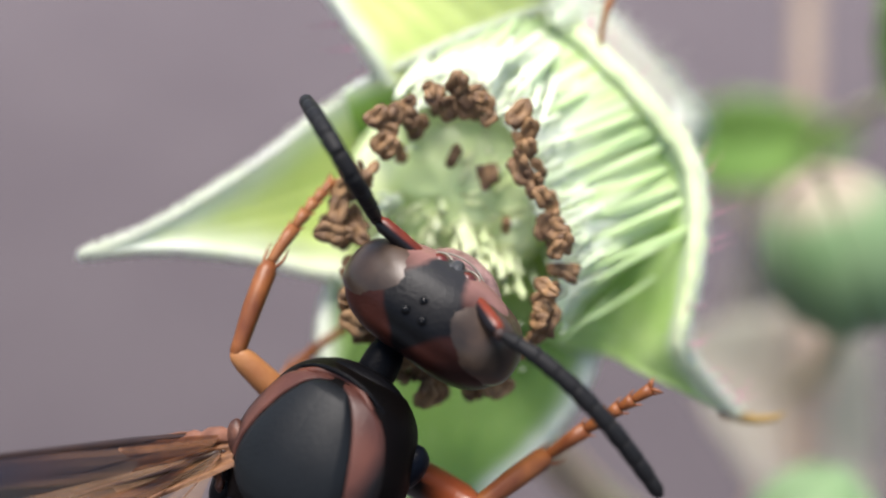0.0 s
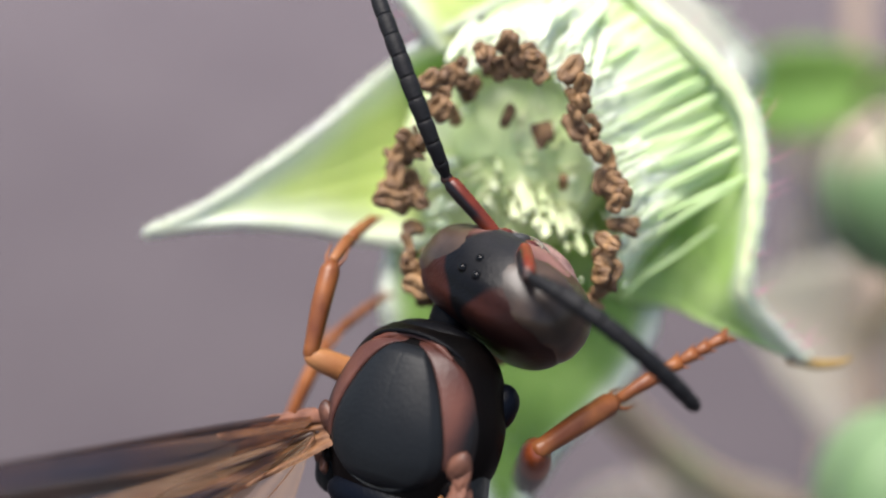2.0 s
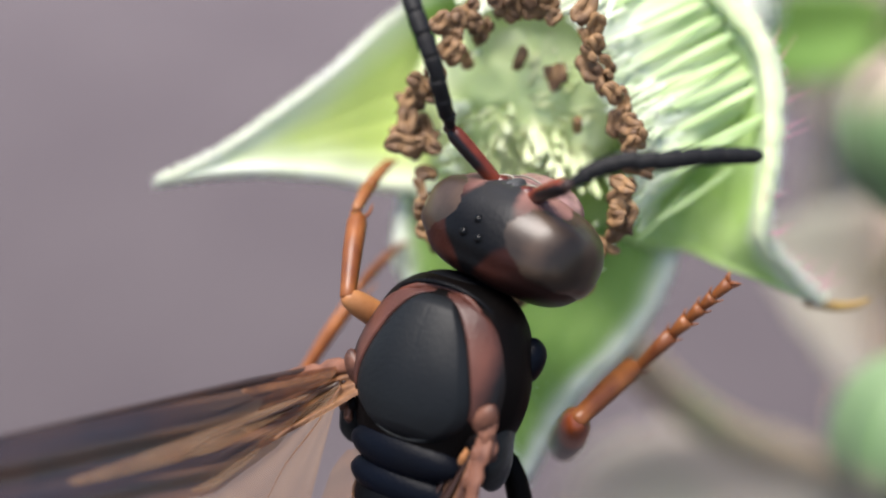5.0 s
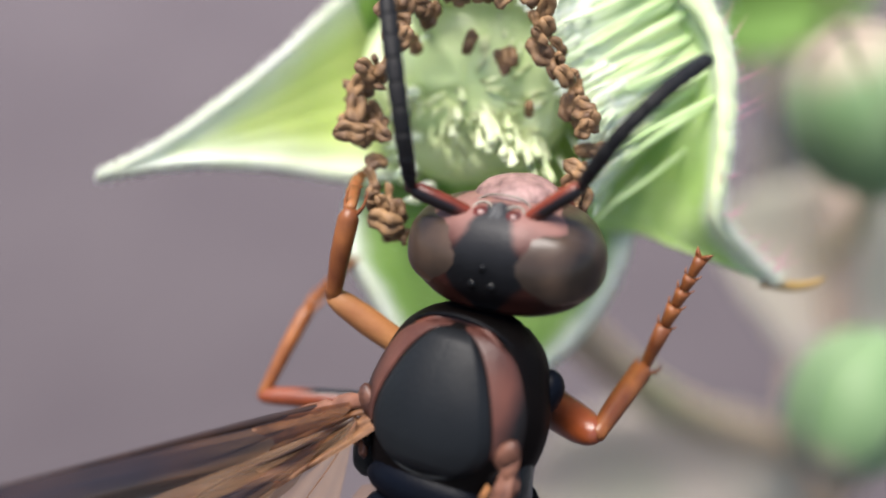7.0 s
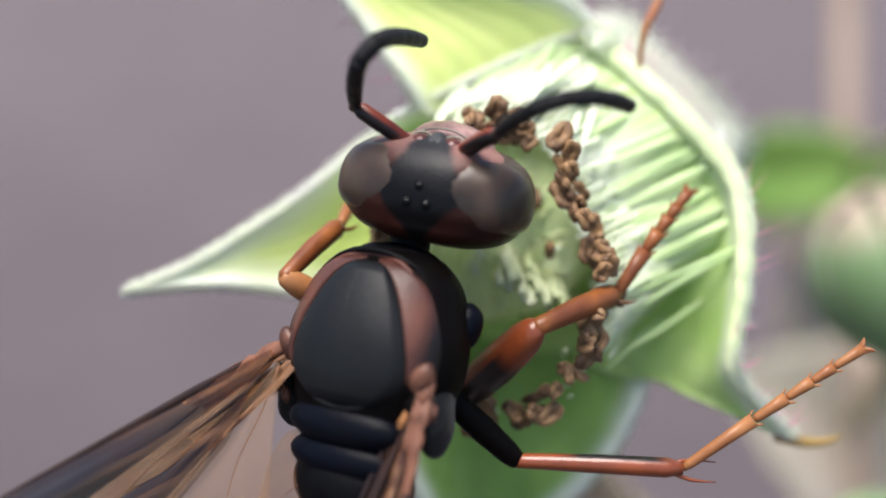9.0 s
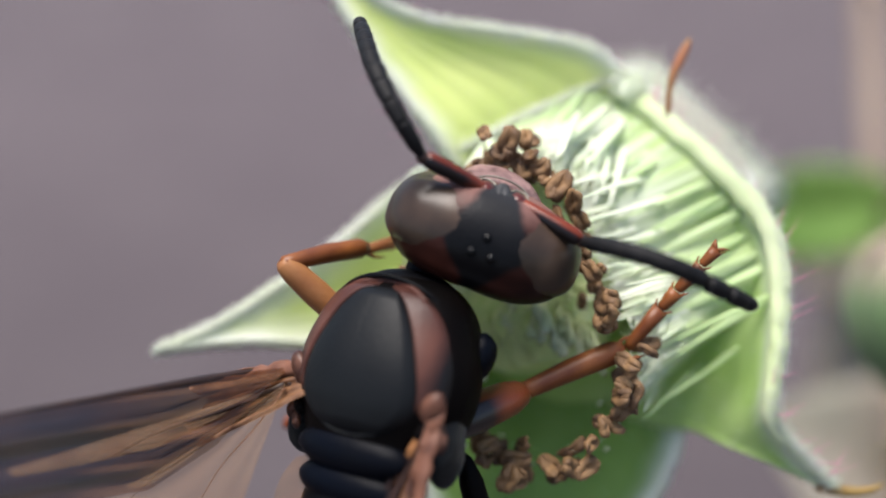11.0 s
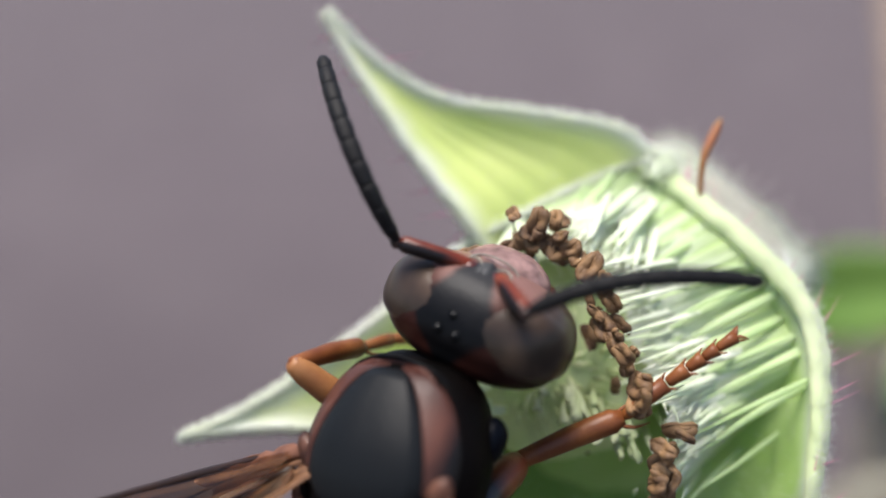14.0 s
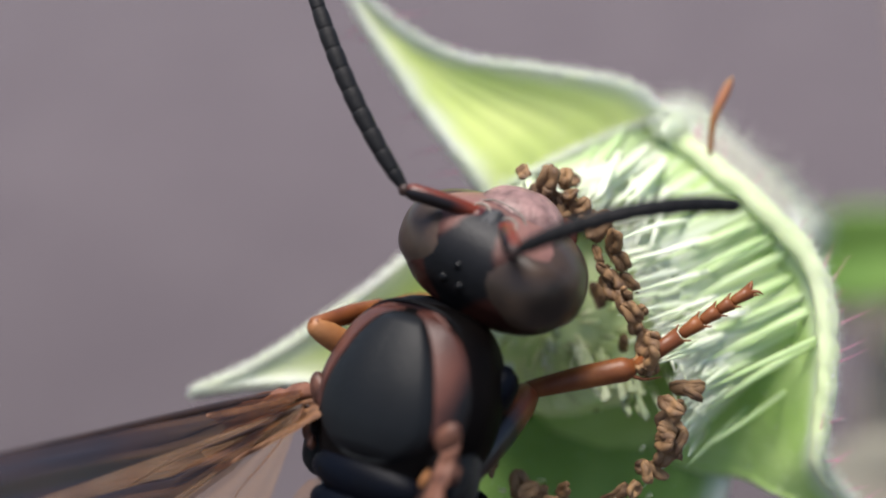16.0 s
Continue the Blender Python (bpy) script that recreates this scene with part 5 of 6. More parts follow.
def motions():
    walk(wasp, [(r[0], BASE @ at(*r[1:])) for r in [
        (0, -1.79, -3.72, -0.5, -4.49, -26.93, -24.08),
        (0.5, -1.45, -3.39, -0.5, -4.49, -26.93, -23.91),
        (1, -1.65, -3.63, -0.5, -4.49, -26.93, -19.45),
        (1.5, -1.54, -3.69, -0.5, -4.49, -26.93, -19.96),
        (2, -1.3, -3.7, -0.5, -4.49, -26.93, -13.53),
        (2.5, -1.42, -3.74, -0.5, -4.49, -26.93, -15.18),
        (3, -1.47, -3.76, -0.5, -4.49, -26.93, -13.83),
        (3.5, -1.41, -3.57, -0.5, -4.49, -26.93, -9.74),
        (4, -1.54, -3.75, -0.5, -4.49, -26.93, -13.92),
        (4.2, -1.6, -3.83, -0.5, -4.49, -26.93, -14.05),
        (6.3, -0.04, -3.69, -0.5, -4.49, -26.93, -18.47),
        (6.5, -0.15, -3.6, -0.5, -4.49, -26.93, -16.11),
        (7, 0.07, -4.73, -0.5, -4.49, -26.93, -16.26),
        (7.2, -0.18, -4.81, -0.5, -4.49, -26.93, -11.6),
        (7.5, -0.93, -4.01, -0.5, -4.49, -26.93, -11.65),
        (7.8, -0.46, -2.04, -0.5, -4.49, -26.93, -11.01),
        (8, 0.21, -1.88, -0.5, -4.49, -26.93, -10.95),
        (8.2, -0.69, -2.16, -0.5, -4.49, -26.93, -2.24),
        (8.5, -1.32, -1.25, -0.5, -4.49, -26.93, -1.57),
        (9, -1.6, -0.8, -0.5, -4.49, -26.93, -10.16),
        (9.2, -2.26, -0.7, -0.5, -4.49, -26.93, -9.17),
        (11.3, -1.95, -0.17, -0.5, -4.49, -26.93, -13.24),
        (11.5, -1.93, -0.15, -0.5, -4.49, -26.93, -13.2),
        (12, -2.29, -0.39, -0.5, -4.49, -26.93, -14.59),
        (12.5, -2.35, -0.22, -0.5, -4.49, -26.93, -14.36),
        (13, -2.18, -0.14, -0.5, -4.49, -26.93, -14.51),
        (13.5, -2.27, -0.12, -0.5, -4.49, -26.93, -14.38),
        (14, -2.41, -0.13, -0.5, -4.49, -26.93, -14.01),
        (14.5, -2.44, -0.32, -0.5, -4.49, -26.93, -13.91),
        (15, -2.34, 0.23, -0.5, -4.49, -26.93, -15.98),
        (15.5, -2.34, 0.24, -0.5, -4.49, -26.93, -16.13),
        (16, -2.38, 0.1, -0.5, -4.49, -26.93, -16.61),
    ]])
    walk(head, [(r[0], at(*r[1:])) for r in [
        (0, 0.56, 3.64, -0.28, -3.72, 13.21, -8.04),
        (0.5, 0.77, 3.46, -0.4, -13.36, 4.83, -17.56),
        (1, 1.05, 3.12, -0.56, -15.59, 3.78, -17.5),
        (1.5, 0.8, 3.06, -0.44, -13.99, -6.48, -12.06),
        (2, 0.94, 2.98, -0.51, -19.18, -11.58, -13.71),
        (2.5, 0.8, 2.96, -0.44, -18.93, -18.73, -13.78),
        (3, 0.82, 3.04, -0.44, -20.53, -19.24, -14.99),
        (3.5, 0.99, 2.85, -0.55, -22.44, -25.66, -18.35),
        (4, 0.97, 2.91, -0.53, -18.42, -20.52, -13.22),
        (4.2, 0.85, 2.94, -0.46, -16.04, -18.17, -12.02),
        (6.3, 0.44, 3.12, -0.26, 12.3, -0.52, -6.93),
        (6.5, 0.45, 3.17, -0.26, 6.46, -11.9, -7.8),
        (7, 0.17, 3.2, -0.12, 23.01, 3.42, 3.39),
        (7.2, 0.29, 3.25, -0.18, 25.27, 7.84, -1.32),
        (7.5, 0.28, 3.57, -0.14, 17.61, 14, -3.51),
        (7.8, 0.37, 3.57, -0.19, 2.64, 10.49, 0.65),
        (8, 0.08, 3.33, -0.06, 7.06, 7.57, 4.76),
        (8.2, 0.18, 3.26, -0.12, 8.87, 15.04, -0.56),
        (8.5, 0.12, 3.31, -0.08, 5.25, 4.19, -2.5),
        (9, 0.45, 3.27, -0.25, 9.66, 13.24, -0.89),
        (9.2, 0.2, 3.26, -0.13, 10.53, -0.92, -3.9),
        (11.3, 1.06, 2.92, -0.59, 6.97, 34.91, -7.44),
        (11.5, 1, 2.85, -0.57, 7.89, 31.76, -6.08),
        (12, 0.82, 2.98, -0.43, 15.76, 16.11, -9.17),
        (12.5, 0.87, 3, -0.45, 13.6, 13.1, -9.51),
        (13, 0.82, 2.98, -0.44, 13.59, 16.46, -8.35),
        (13.5, 0.72, 2.89, -0.42, 9.07, 13.72, -10.86),
        (14, 0.73, 2.99, -0.4, 11.95, 10.56, -14.36),
        (14.5, 0.6, 3.04, -0.32, 16.03, 0.11, -16.65),
        (15, 0.73, 3.11, -0.38, 18.69, 3.65, -12.25),
        (15.5, 0.69, 3.03, -0.39, 19.38, 4.97, -14.73),
        (16, 0.62, 3.1, -0.37, 22.76, 7.22, -16.03),
    ]])
    key_feeler(feeler_left, [
        (0, 0.38, 4.6, 0.24, -0.96, 4.95, 1.09, -1.02, 5.49, 3.02, -2.97, 6.42, 2.23),
        (0.5, 0.69, 4.52, -0.09, -0.3, 4.98, 0.94, -2.21, 5.84, 1.98, -4.21, 6.2, 3.03),
        (1, 0.96, 4.28, -0.12, -0.24, 4.95, 0.66, -2.07, 6.15, 1.69, -3.75, 7.18, 2.62),
        (1.5, 0.54, 4.21, -0.05, -0.72, 4.84, 0.77, -2.12, 6.39, 1.67, -3.62, 8.09, 2.62),
        (2, 0.68, 4.22, -0.15, -0.43, 5.14, 0.61, -0.99, 6.56, 1.69, -2.49, 8.71, 1.95),
        (2.5, 0.49, 4.21, -0.14, -0.6, 5.29, 0.67, -0.55, 6.39, 2.25, -2, 8.38, 1.62),
        (3, 0.55, 4.3, -0.18, -0.44, 5.46, 0.58, -0.41, 6.5, 2.34, -1.97, 8.17, 1.57),
        (3.5, 0.77, 4.14, -0.37, -0.21, 5.48, 0.42, -0.47, 6.83, 1.67, -1.78, 9.01, 1.5),
        (4, 0.64, 4.16, -0.24, -0.34, 5.4, 0.52, -0.55, 6.75, 1.92, -1.97, 8.8, 1.62),
        (4.2, 0.49, 4.16, -0.12, -0.42, 5.34, 0.59, -0.17, 6.39, 2.06, -1.38, 8.56, 1.33),
        (6.3, 0.11, 3.94, 0.41, -0.87, 4.1, 1.54, -2.26, 5.03, 2.82, -4.37, 6.07, 3.47),
        (6.5, 0.04, 4.07, 0.24, -1.4, 4.48, 1.12, -2.38, 5.27, 2.69, -4.49, 6.4, 2.84),
        (7, -0.23, 3.81, 0.72, -1.55, 4.08, 1.46, -1.62, 5.52, 2.62, -2.77, 7.88, 2.38),
        (7.2, 0.01, 3.86, 0.71, -0.91, 4.4, 1.76, -0.27, 6.1, 2.92, -0.46, 8.1, 1.82),
        (7.5, 0.1, 4.29, 0.69, -0.91, 5.61, 1.56, 0.21, 6.52, 2.91, 0.21, 8, 1.17),
        (7.8, 0.05, 4.45, 0.42, -0.92, 4.77, 1.51, 0.03, 5.07, 3.08, -0.04, 4.7, 1.06),
        (8, -0.33, 4.13, 0.6, -1.6, 3.98, 1.37, -1.92, 3.85, 3.38, -4.05, 3.79, 2.6),
        (8.2, -0.05, 4.08, 0.6, -1.34, 4.2, 1.5, -0.05, 4.87, 2.92, -0.11, 5.33, 0.97),
        (8.5, -0.22, 4.17, 0.53, -1.12, 5.24, 1.47, 0.8, 5.29, 2.53, 0.93, 5.51, 0.45),
        (9, 0.2, 4.08, 0.47, -1.05, 4.69, 1.54, 0.18, 5.29, 2.99, 0.05, 6.16, 1.1),
        (9.2, -0.17, 4.08, 0.52, -0.95, 5.32, 1.48, 1.14, 5.99, 1.99, 1.96, 6.42, 0.09),
        (11.3, 1.34, 3.91, 0.22, 0.52, 3.96, 1.47, -0.3, 4.83, 2.51, -2.4, 6.4, 1.56),
        (11.5, 1.22, 3.84, 0.26, 0.35, 3.84, 1.48, -0.37, 4.79, 2.47, -2.54, 6.41, 1.57),
        (12, 0.88, 3.87, 0.52, 0.69, 4.23, 1.97, 0.95, 5.41, 2.22, -0.05, 7.27, 0.44),
        (12.5, 0.89, 3.93, 0.47, -0.42, 3.77, 1.33, -1.26, 5.24, 2.63, -1.73, 6.7, 1.06),
        (13, 0.87, 3.91, 0.48, -0.44, 3.77, 1.35, -0.79, 4.77, 2.88, -2.65, 6.48, 2.56),
        (13.5, 0.76, 3.89, 0.42, -0.54, 3.91, 1.35, -1.01, 5.23, 2.66, -2.77, 7.05, 2.66),
        (14, 0.79, 3.95, 0.48, -0.54, 4, 1.44, -1.03, 5.29, 2.73, -2.62, 7.38, 2.59),
        (14.5, 0.53, 3.99, 0.58, -0.77, 3.96, 1.52, -1.72, 5.87, 2.31, -2.86, 7.96, 2.72),
        (15, 0.64, 3.99, 0.58, -0.68, 3.9, 1.5, -1.74, 5.45, 2.21, -3.23, 7.56, 2.71),
        (15.5, 0.65, 3.9, 0.59, -0.64, 3.89, 1.51, -1.82, 5.48, 2.42, -3.23, 7.47, 3.2),
        (16, 0.63, 3.9, 0.66, -0.66, 3.87, 1.59, -1.93, 5.36, 2.37, -3.4, 7.4, 3.02),
    ])
    key_feeler(feeler_right, [
        (0, 1.19, 4.49, 0.05, 2.48, 3.95, 0.6, 4.35, 3.6, 0.13, 6.19, 2.58, -1.39),
        (0.5, 1.49, 4.27, -0.16, 2.63, 3.77, 0.67, 4.48, 2.96, 0.12, 5.97, 1.62, -1.31),
        (1, 1.76, 4.03, -0.18, 2.84, 3.39, 0.66, 4.69, 2.81, 0.17, 6.53, 1.89, -1.34),
        (1.5, 1.36, 4.04, 0.04, 2.42, 3.48, 0.94, 4.35, 3.43, 1.47, 5.44, 3.07, -0.63),
        (2, 1.47, 4.03, 0.01, 2.22, 3.44, 1.18, 4.17, 2.78, 1.14, 5.48, 1.77, -0.62),
        (2.5, 1.26, 4.02, 0.13, 1.95, 3.52, 1.36, 3.92, 3.3, 0.39, 6, 2.7, -0.66),
        (3, 1.31, 4.1, 0.1, 2.01, 3.61, 1.34, 3.81, 3.4, 0.35, 5.86, 2.54, -0.82),
        (3.5, 1.49, 3.9, -0.01, 2.08, 3.6, 1.34, 3.97, 3.14, 0.39, 5.96, 2, -0.65),
        (4, 1.4, 3.98, 0.05, 2.21, 3.63, 1.27, 4.32, 3.63, 0.87, 6.05, 3.16, -0.73),
        (4.2, 1.27, 3.99, 0.14, 2.03, 4.06, 1.43, 3.8, 4.96, 0.6, 5.99, 5.25, -0.49),
        (6.3, 0.95, 3.84, 0.42, 2.22, 4.28, 1.09, 3.89, 5.18, 1.83, 4.99, 6.04, -0.18),
        (6.5, 0.85, 3.96, 0.41, 1.58, 4.07, 1.71, 3.6, 5.19, 1.45, 5.2, 5.6, -0.01),
        (7, 0.6, 3.86, 0.67, 1.71, 4.86, 0.86, 2.79, 6.2, 1.93, 3.31, 7.78, 0.27),
        (7.2, 0.84, 3.84, 0.6, 1.58, 4.86, 1.41, 2.46, 6.33, 2.77, 2.75, 7.62, 1.03),
        (7.5, 0.91, 4.24, 0.48, 1.99, 5.85, 0.33, 2.85, 6.61, 1.97, 3.08, 7.77, -0.08),
        (7.8, 0.87, 4.46, 0.27, 2.09, 5.93, 0.16, 3.32, 5.74, 1.55, 3.38, 5.56, -0.52),
        (8, 0.5, 4.2, 0.49, 1.83, 4.43, 1.13, 3.14, 4.78, 2.51, 3.34, 5.72, 0.46),
        (8.2, 0.76, 4.07, 0.38, 1.84, 5.07, 0.65, 3.04, 5.45, 2.1, 3, 5.41, 0.09),
        (8.5, 0.62, 4.14, 0.47, 1.7, 4.77, 1.28, 3.49, 4.96, 2.41, 3.84, 5.14, 0.22),
        (9, 1.02, 4.07, 0.28, 2.23, 4.39, 1.1, 3.99, 4.81, 2.27, 4.41, 5.39, 0.07),
        (9.2, 0.67, 4.03, 0.53, 1.53, 5.65, 0.56, 3.22, 5.74, 1.73, 3.37, 6.21, -0.34),
        (11.3, 1.89, 3.84, -0.17, 3.17, 3.24, -0.68, 5.15, 2.84, -0.39, 6.4, 2.61, -2.44),
        (11.5, 1.79, 3.78, -0.1, 3.19, 3.23, -0.11, 5.27, 2.87, 0.13, 6.46, 2.7, -1.85),
        (12, 1.53, 3.77, 0.34, 2.86, 3.18, 0.71, 4.75, 3.87, 0.67, 5.62, 4.15, -1.6),
        (12.5, 1.54, 3.82, 0.31, 2.86, 3.32, 0.81, 4.63, 4.37, 0.66, 6.04, 5.33, -1.14),
        (13, 1.52, 3.81, 0.29, 2.86, 3.3, 0.73, 4.65, 4.32, 0.56, 6.22, 5.29, -1.11),
        (13.5, 1.41, 3.76, 0.26, 2.67, 3.15, 0.81, 4.47, 4.12, 0.42, 6.27, 4.85, -1.12),
        (14, 1.43, 3.79, 0.36, 2.54, 3.06, 1.06, 4.3, 4.04, 0.74, 6.17, 4.7, -0.8),
        (14.5, 1.18, 3.79, 0.58, 2.14, 3.38, 1.66, 3.74, 4.68, 1.7, 5.12, 6.18, 0.29),
        (15, 1.3, 3.85, 0.54, 2.25, 3.29, 1.55, 4.14, 4.19, 1.81, 5.22, 5.12, -0.01),
        (15.5, 1.31, 3.73, 0.53, 2.18, 3.08, 1.56, 3.51, 3.95, 1.27, 4.1, 4.9, -1.34),
        (16, 1.28, 3.72, 0.58, 2.19, 3.08, 1.58, 4.07, 4.2, 1.46, 5.4, 5.14, -0.21),
    ])
    key_leg(foreleg_left, [
        (0, -0.9, 0.5, -0.9, -2.66, 1.19, 0.51, -3.03, 3.44, 0.51, -3.01, 5.66, -0.26),
        (0.5, -0.9, 0.5, -0.9, -2.38, 0.94, 0.51, -3.3, 3.22, 0.99, -2.91, 5.86, 0.74),
        (1, -0.9, 0.5, -0.9, -2.21, 1.15, 0.61, -2.63, 3.07, 0.14, -2.72, 4.46, -1.66),
        (1.5, -0.9, 0.5, -0.9, -2.24, 0.88, 0.77, -2.62, 2.73, 0.12, -3.37, 3.87, -1.69),
        (2, -0.9, 0.5, -0.9, -2.5, 0.84, 0.58, -2.58, 2.93, 0.53, -3.04, 4.08, -1.38),
        (2.5, -0.9, 0.5, -0.9, -2.23, 0.79, 0.48, -2.52, 2.8, 0.37, -3.03, 4.02, -1.48),
        (3, -0.9, 0.5, -0.9, -2.08, 0.88, 0.46, -2.15, 3.03, 0.43, -2.89, 4.12, -1.43),
        (3.5, -0.9, 0.5, -0.9, -2.21, 0.95, 0.46, -2.09, 2.99, 0.26, -2.65, 4.16, -1.62),
        (4, -0.9, 0.5, -0.9, -2, 0.92, 0.4, -2.12, 2.99, 0.36, -2.86, 4.02, -1.53),
        (4.2, -0.9, 0.5, -0.9, -1.86, 1.13, 0.62, -2.29, 2.99, -0.03, -2.87, 4.24, -1.82),
        (6.3, -0.9, 0.5, -0.9, -2.47, 0.87, 1.04, -3.33, 2.48, 0.24, -4.25, 3.65, -1.46),
        (6.5, -0.9, 0.5, -0.9, -2.37, 0.86, 0.99, -3.13, 2.53, 0.22, -4.1, 3.55, -1.55),
        (7, -0.9, 0.5, -0.9, -3.18, 1.54, 0.43, -2.84, 3.32, 1.23, -3.87, 4.22, -0.61),
        (7.2, -0.9, 0.5, -0.9, -2.51, 2.1, 1.35, -3.25, 3.24, -0.11, -3.95, 4.51, -1.82),
        (7.5, -0.9, 0.5, -0.9, -2.78, 1.99, 0.83, -3.34, 3.92, 0.48, -3.89, 6.68, 1.16),
        (7.8, -0.9, 0.5, -0.9, -2.84, 1.46, 0.88, -3.19, 2.8, -0.62, -2.73, 5.14, -0.71),
        (8, -0.9, 0.5, -0.9, -2.64, 0.72, 0.79, -3.19, 2.45, -0.12, -2.83, 5.18, 0.02),
        (8.2, -0.9, 0.5, -0.9, -2.77, 1.57, 0.76, -2.49, 3, -0.67, -1.99, 5.19, -1.25),
        (8.5, -0.9, 0.5, -0.9, -2.32, 0.78, 0.92, -1.9, 2.14, -0.48, -2.51, 3.38, -2.27),
        (9, -0.9, 0.5, -0.9, -1.97, 1.04, 0.88, -1.9, 2.45, -0.54, -2.53, 3.73, -2.29),
        (9.2, -0.9, 0.5, -0.9, -1.72, 1.04, 0.95, -1.83, 2.22, -0.64, -2.66, 3.18, -2.51),
        (11.3, -0.9, 0.5, -0.9, -2.5, 1.76, 1.05, -1.74, 2.55, -0.61, -1.55, 3.27, -2.74),
        (11.5, -0.9, 0.5, -0.9, -2.46, 1.68, 1.05, -1.72, 2.41, -0.65, -1.55, 3.12, -2.79),
        (12, -0.9, 0.5, -0.9, -2.28, 1.5, 1.13, -2.07, 2.36, -0.66, -1.96, 3.19, -2.74),
        (12.5, -0.9, 0.5, -0.9, -2.22, 1.31, 1.03, -1.72, 2.11, -0.72, -1.74, 2.84, -2.85),
        (13, -0.9, 0.5, -0.9, -2.24, 1.18, 1.06, -1.84, 2.06, -0.69, -1.87, 2.81, -2.81),
        (13.5, -0.9, 0.5, -0.9, -2.4, 1.24, 1.08, -1.82, 2.07, -0.64, -1.86, 2.8, -2.77),
        (14, -0.9, 0.5, -0.9, -2.24, 1.29, 1.11, -2.03, 2.14, -0.68, -1.93, 2.89, -2.8),
        (14.5, -0.9, 0.5, -0.9, -2.18, 1.37, 1.04, -1.79, 2.28, -0.69, -1.83, 3.01, -2.82),
        (15, -0.9, 0.5, -0.9, -2.01, 0.94, 1.03, -1.9, 1.82, -0.76, -1.9, 2.61, -2.86),
        (15.5, -0.9, 0.5, -0.9, -2.01, 0.9, 1.02, -1.89, 1.73, -0.79, -1.88, 2.59, -2.86),
        (16, -0.9, 0.5, -0.9, -2.06, 0.92, 0.99, -1.77, 1.83, -0.75, -1.82, 2.62, -2.86),
    ])
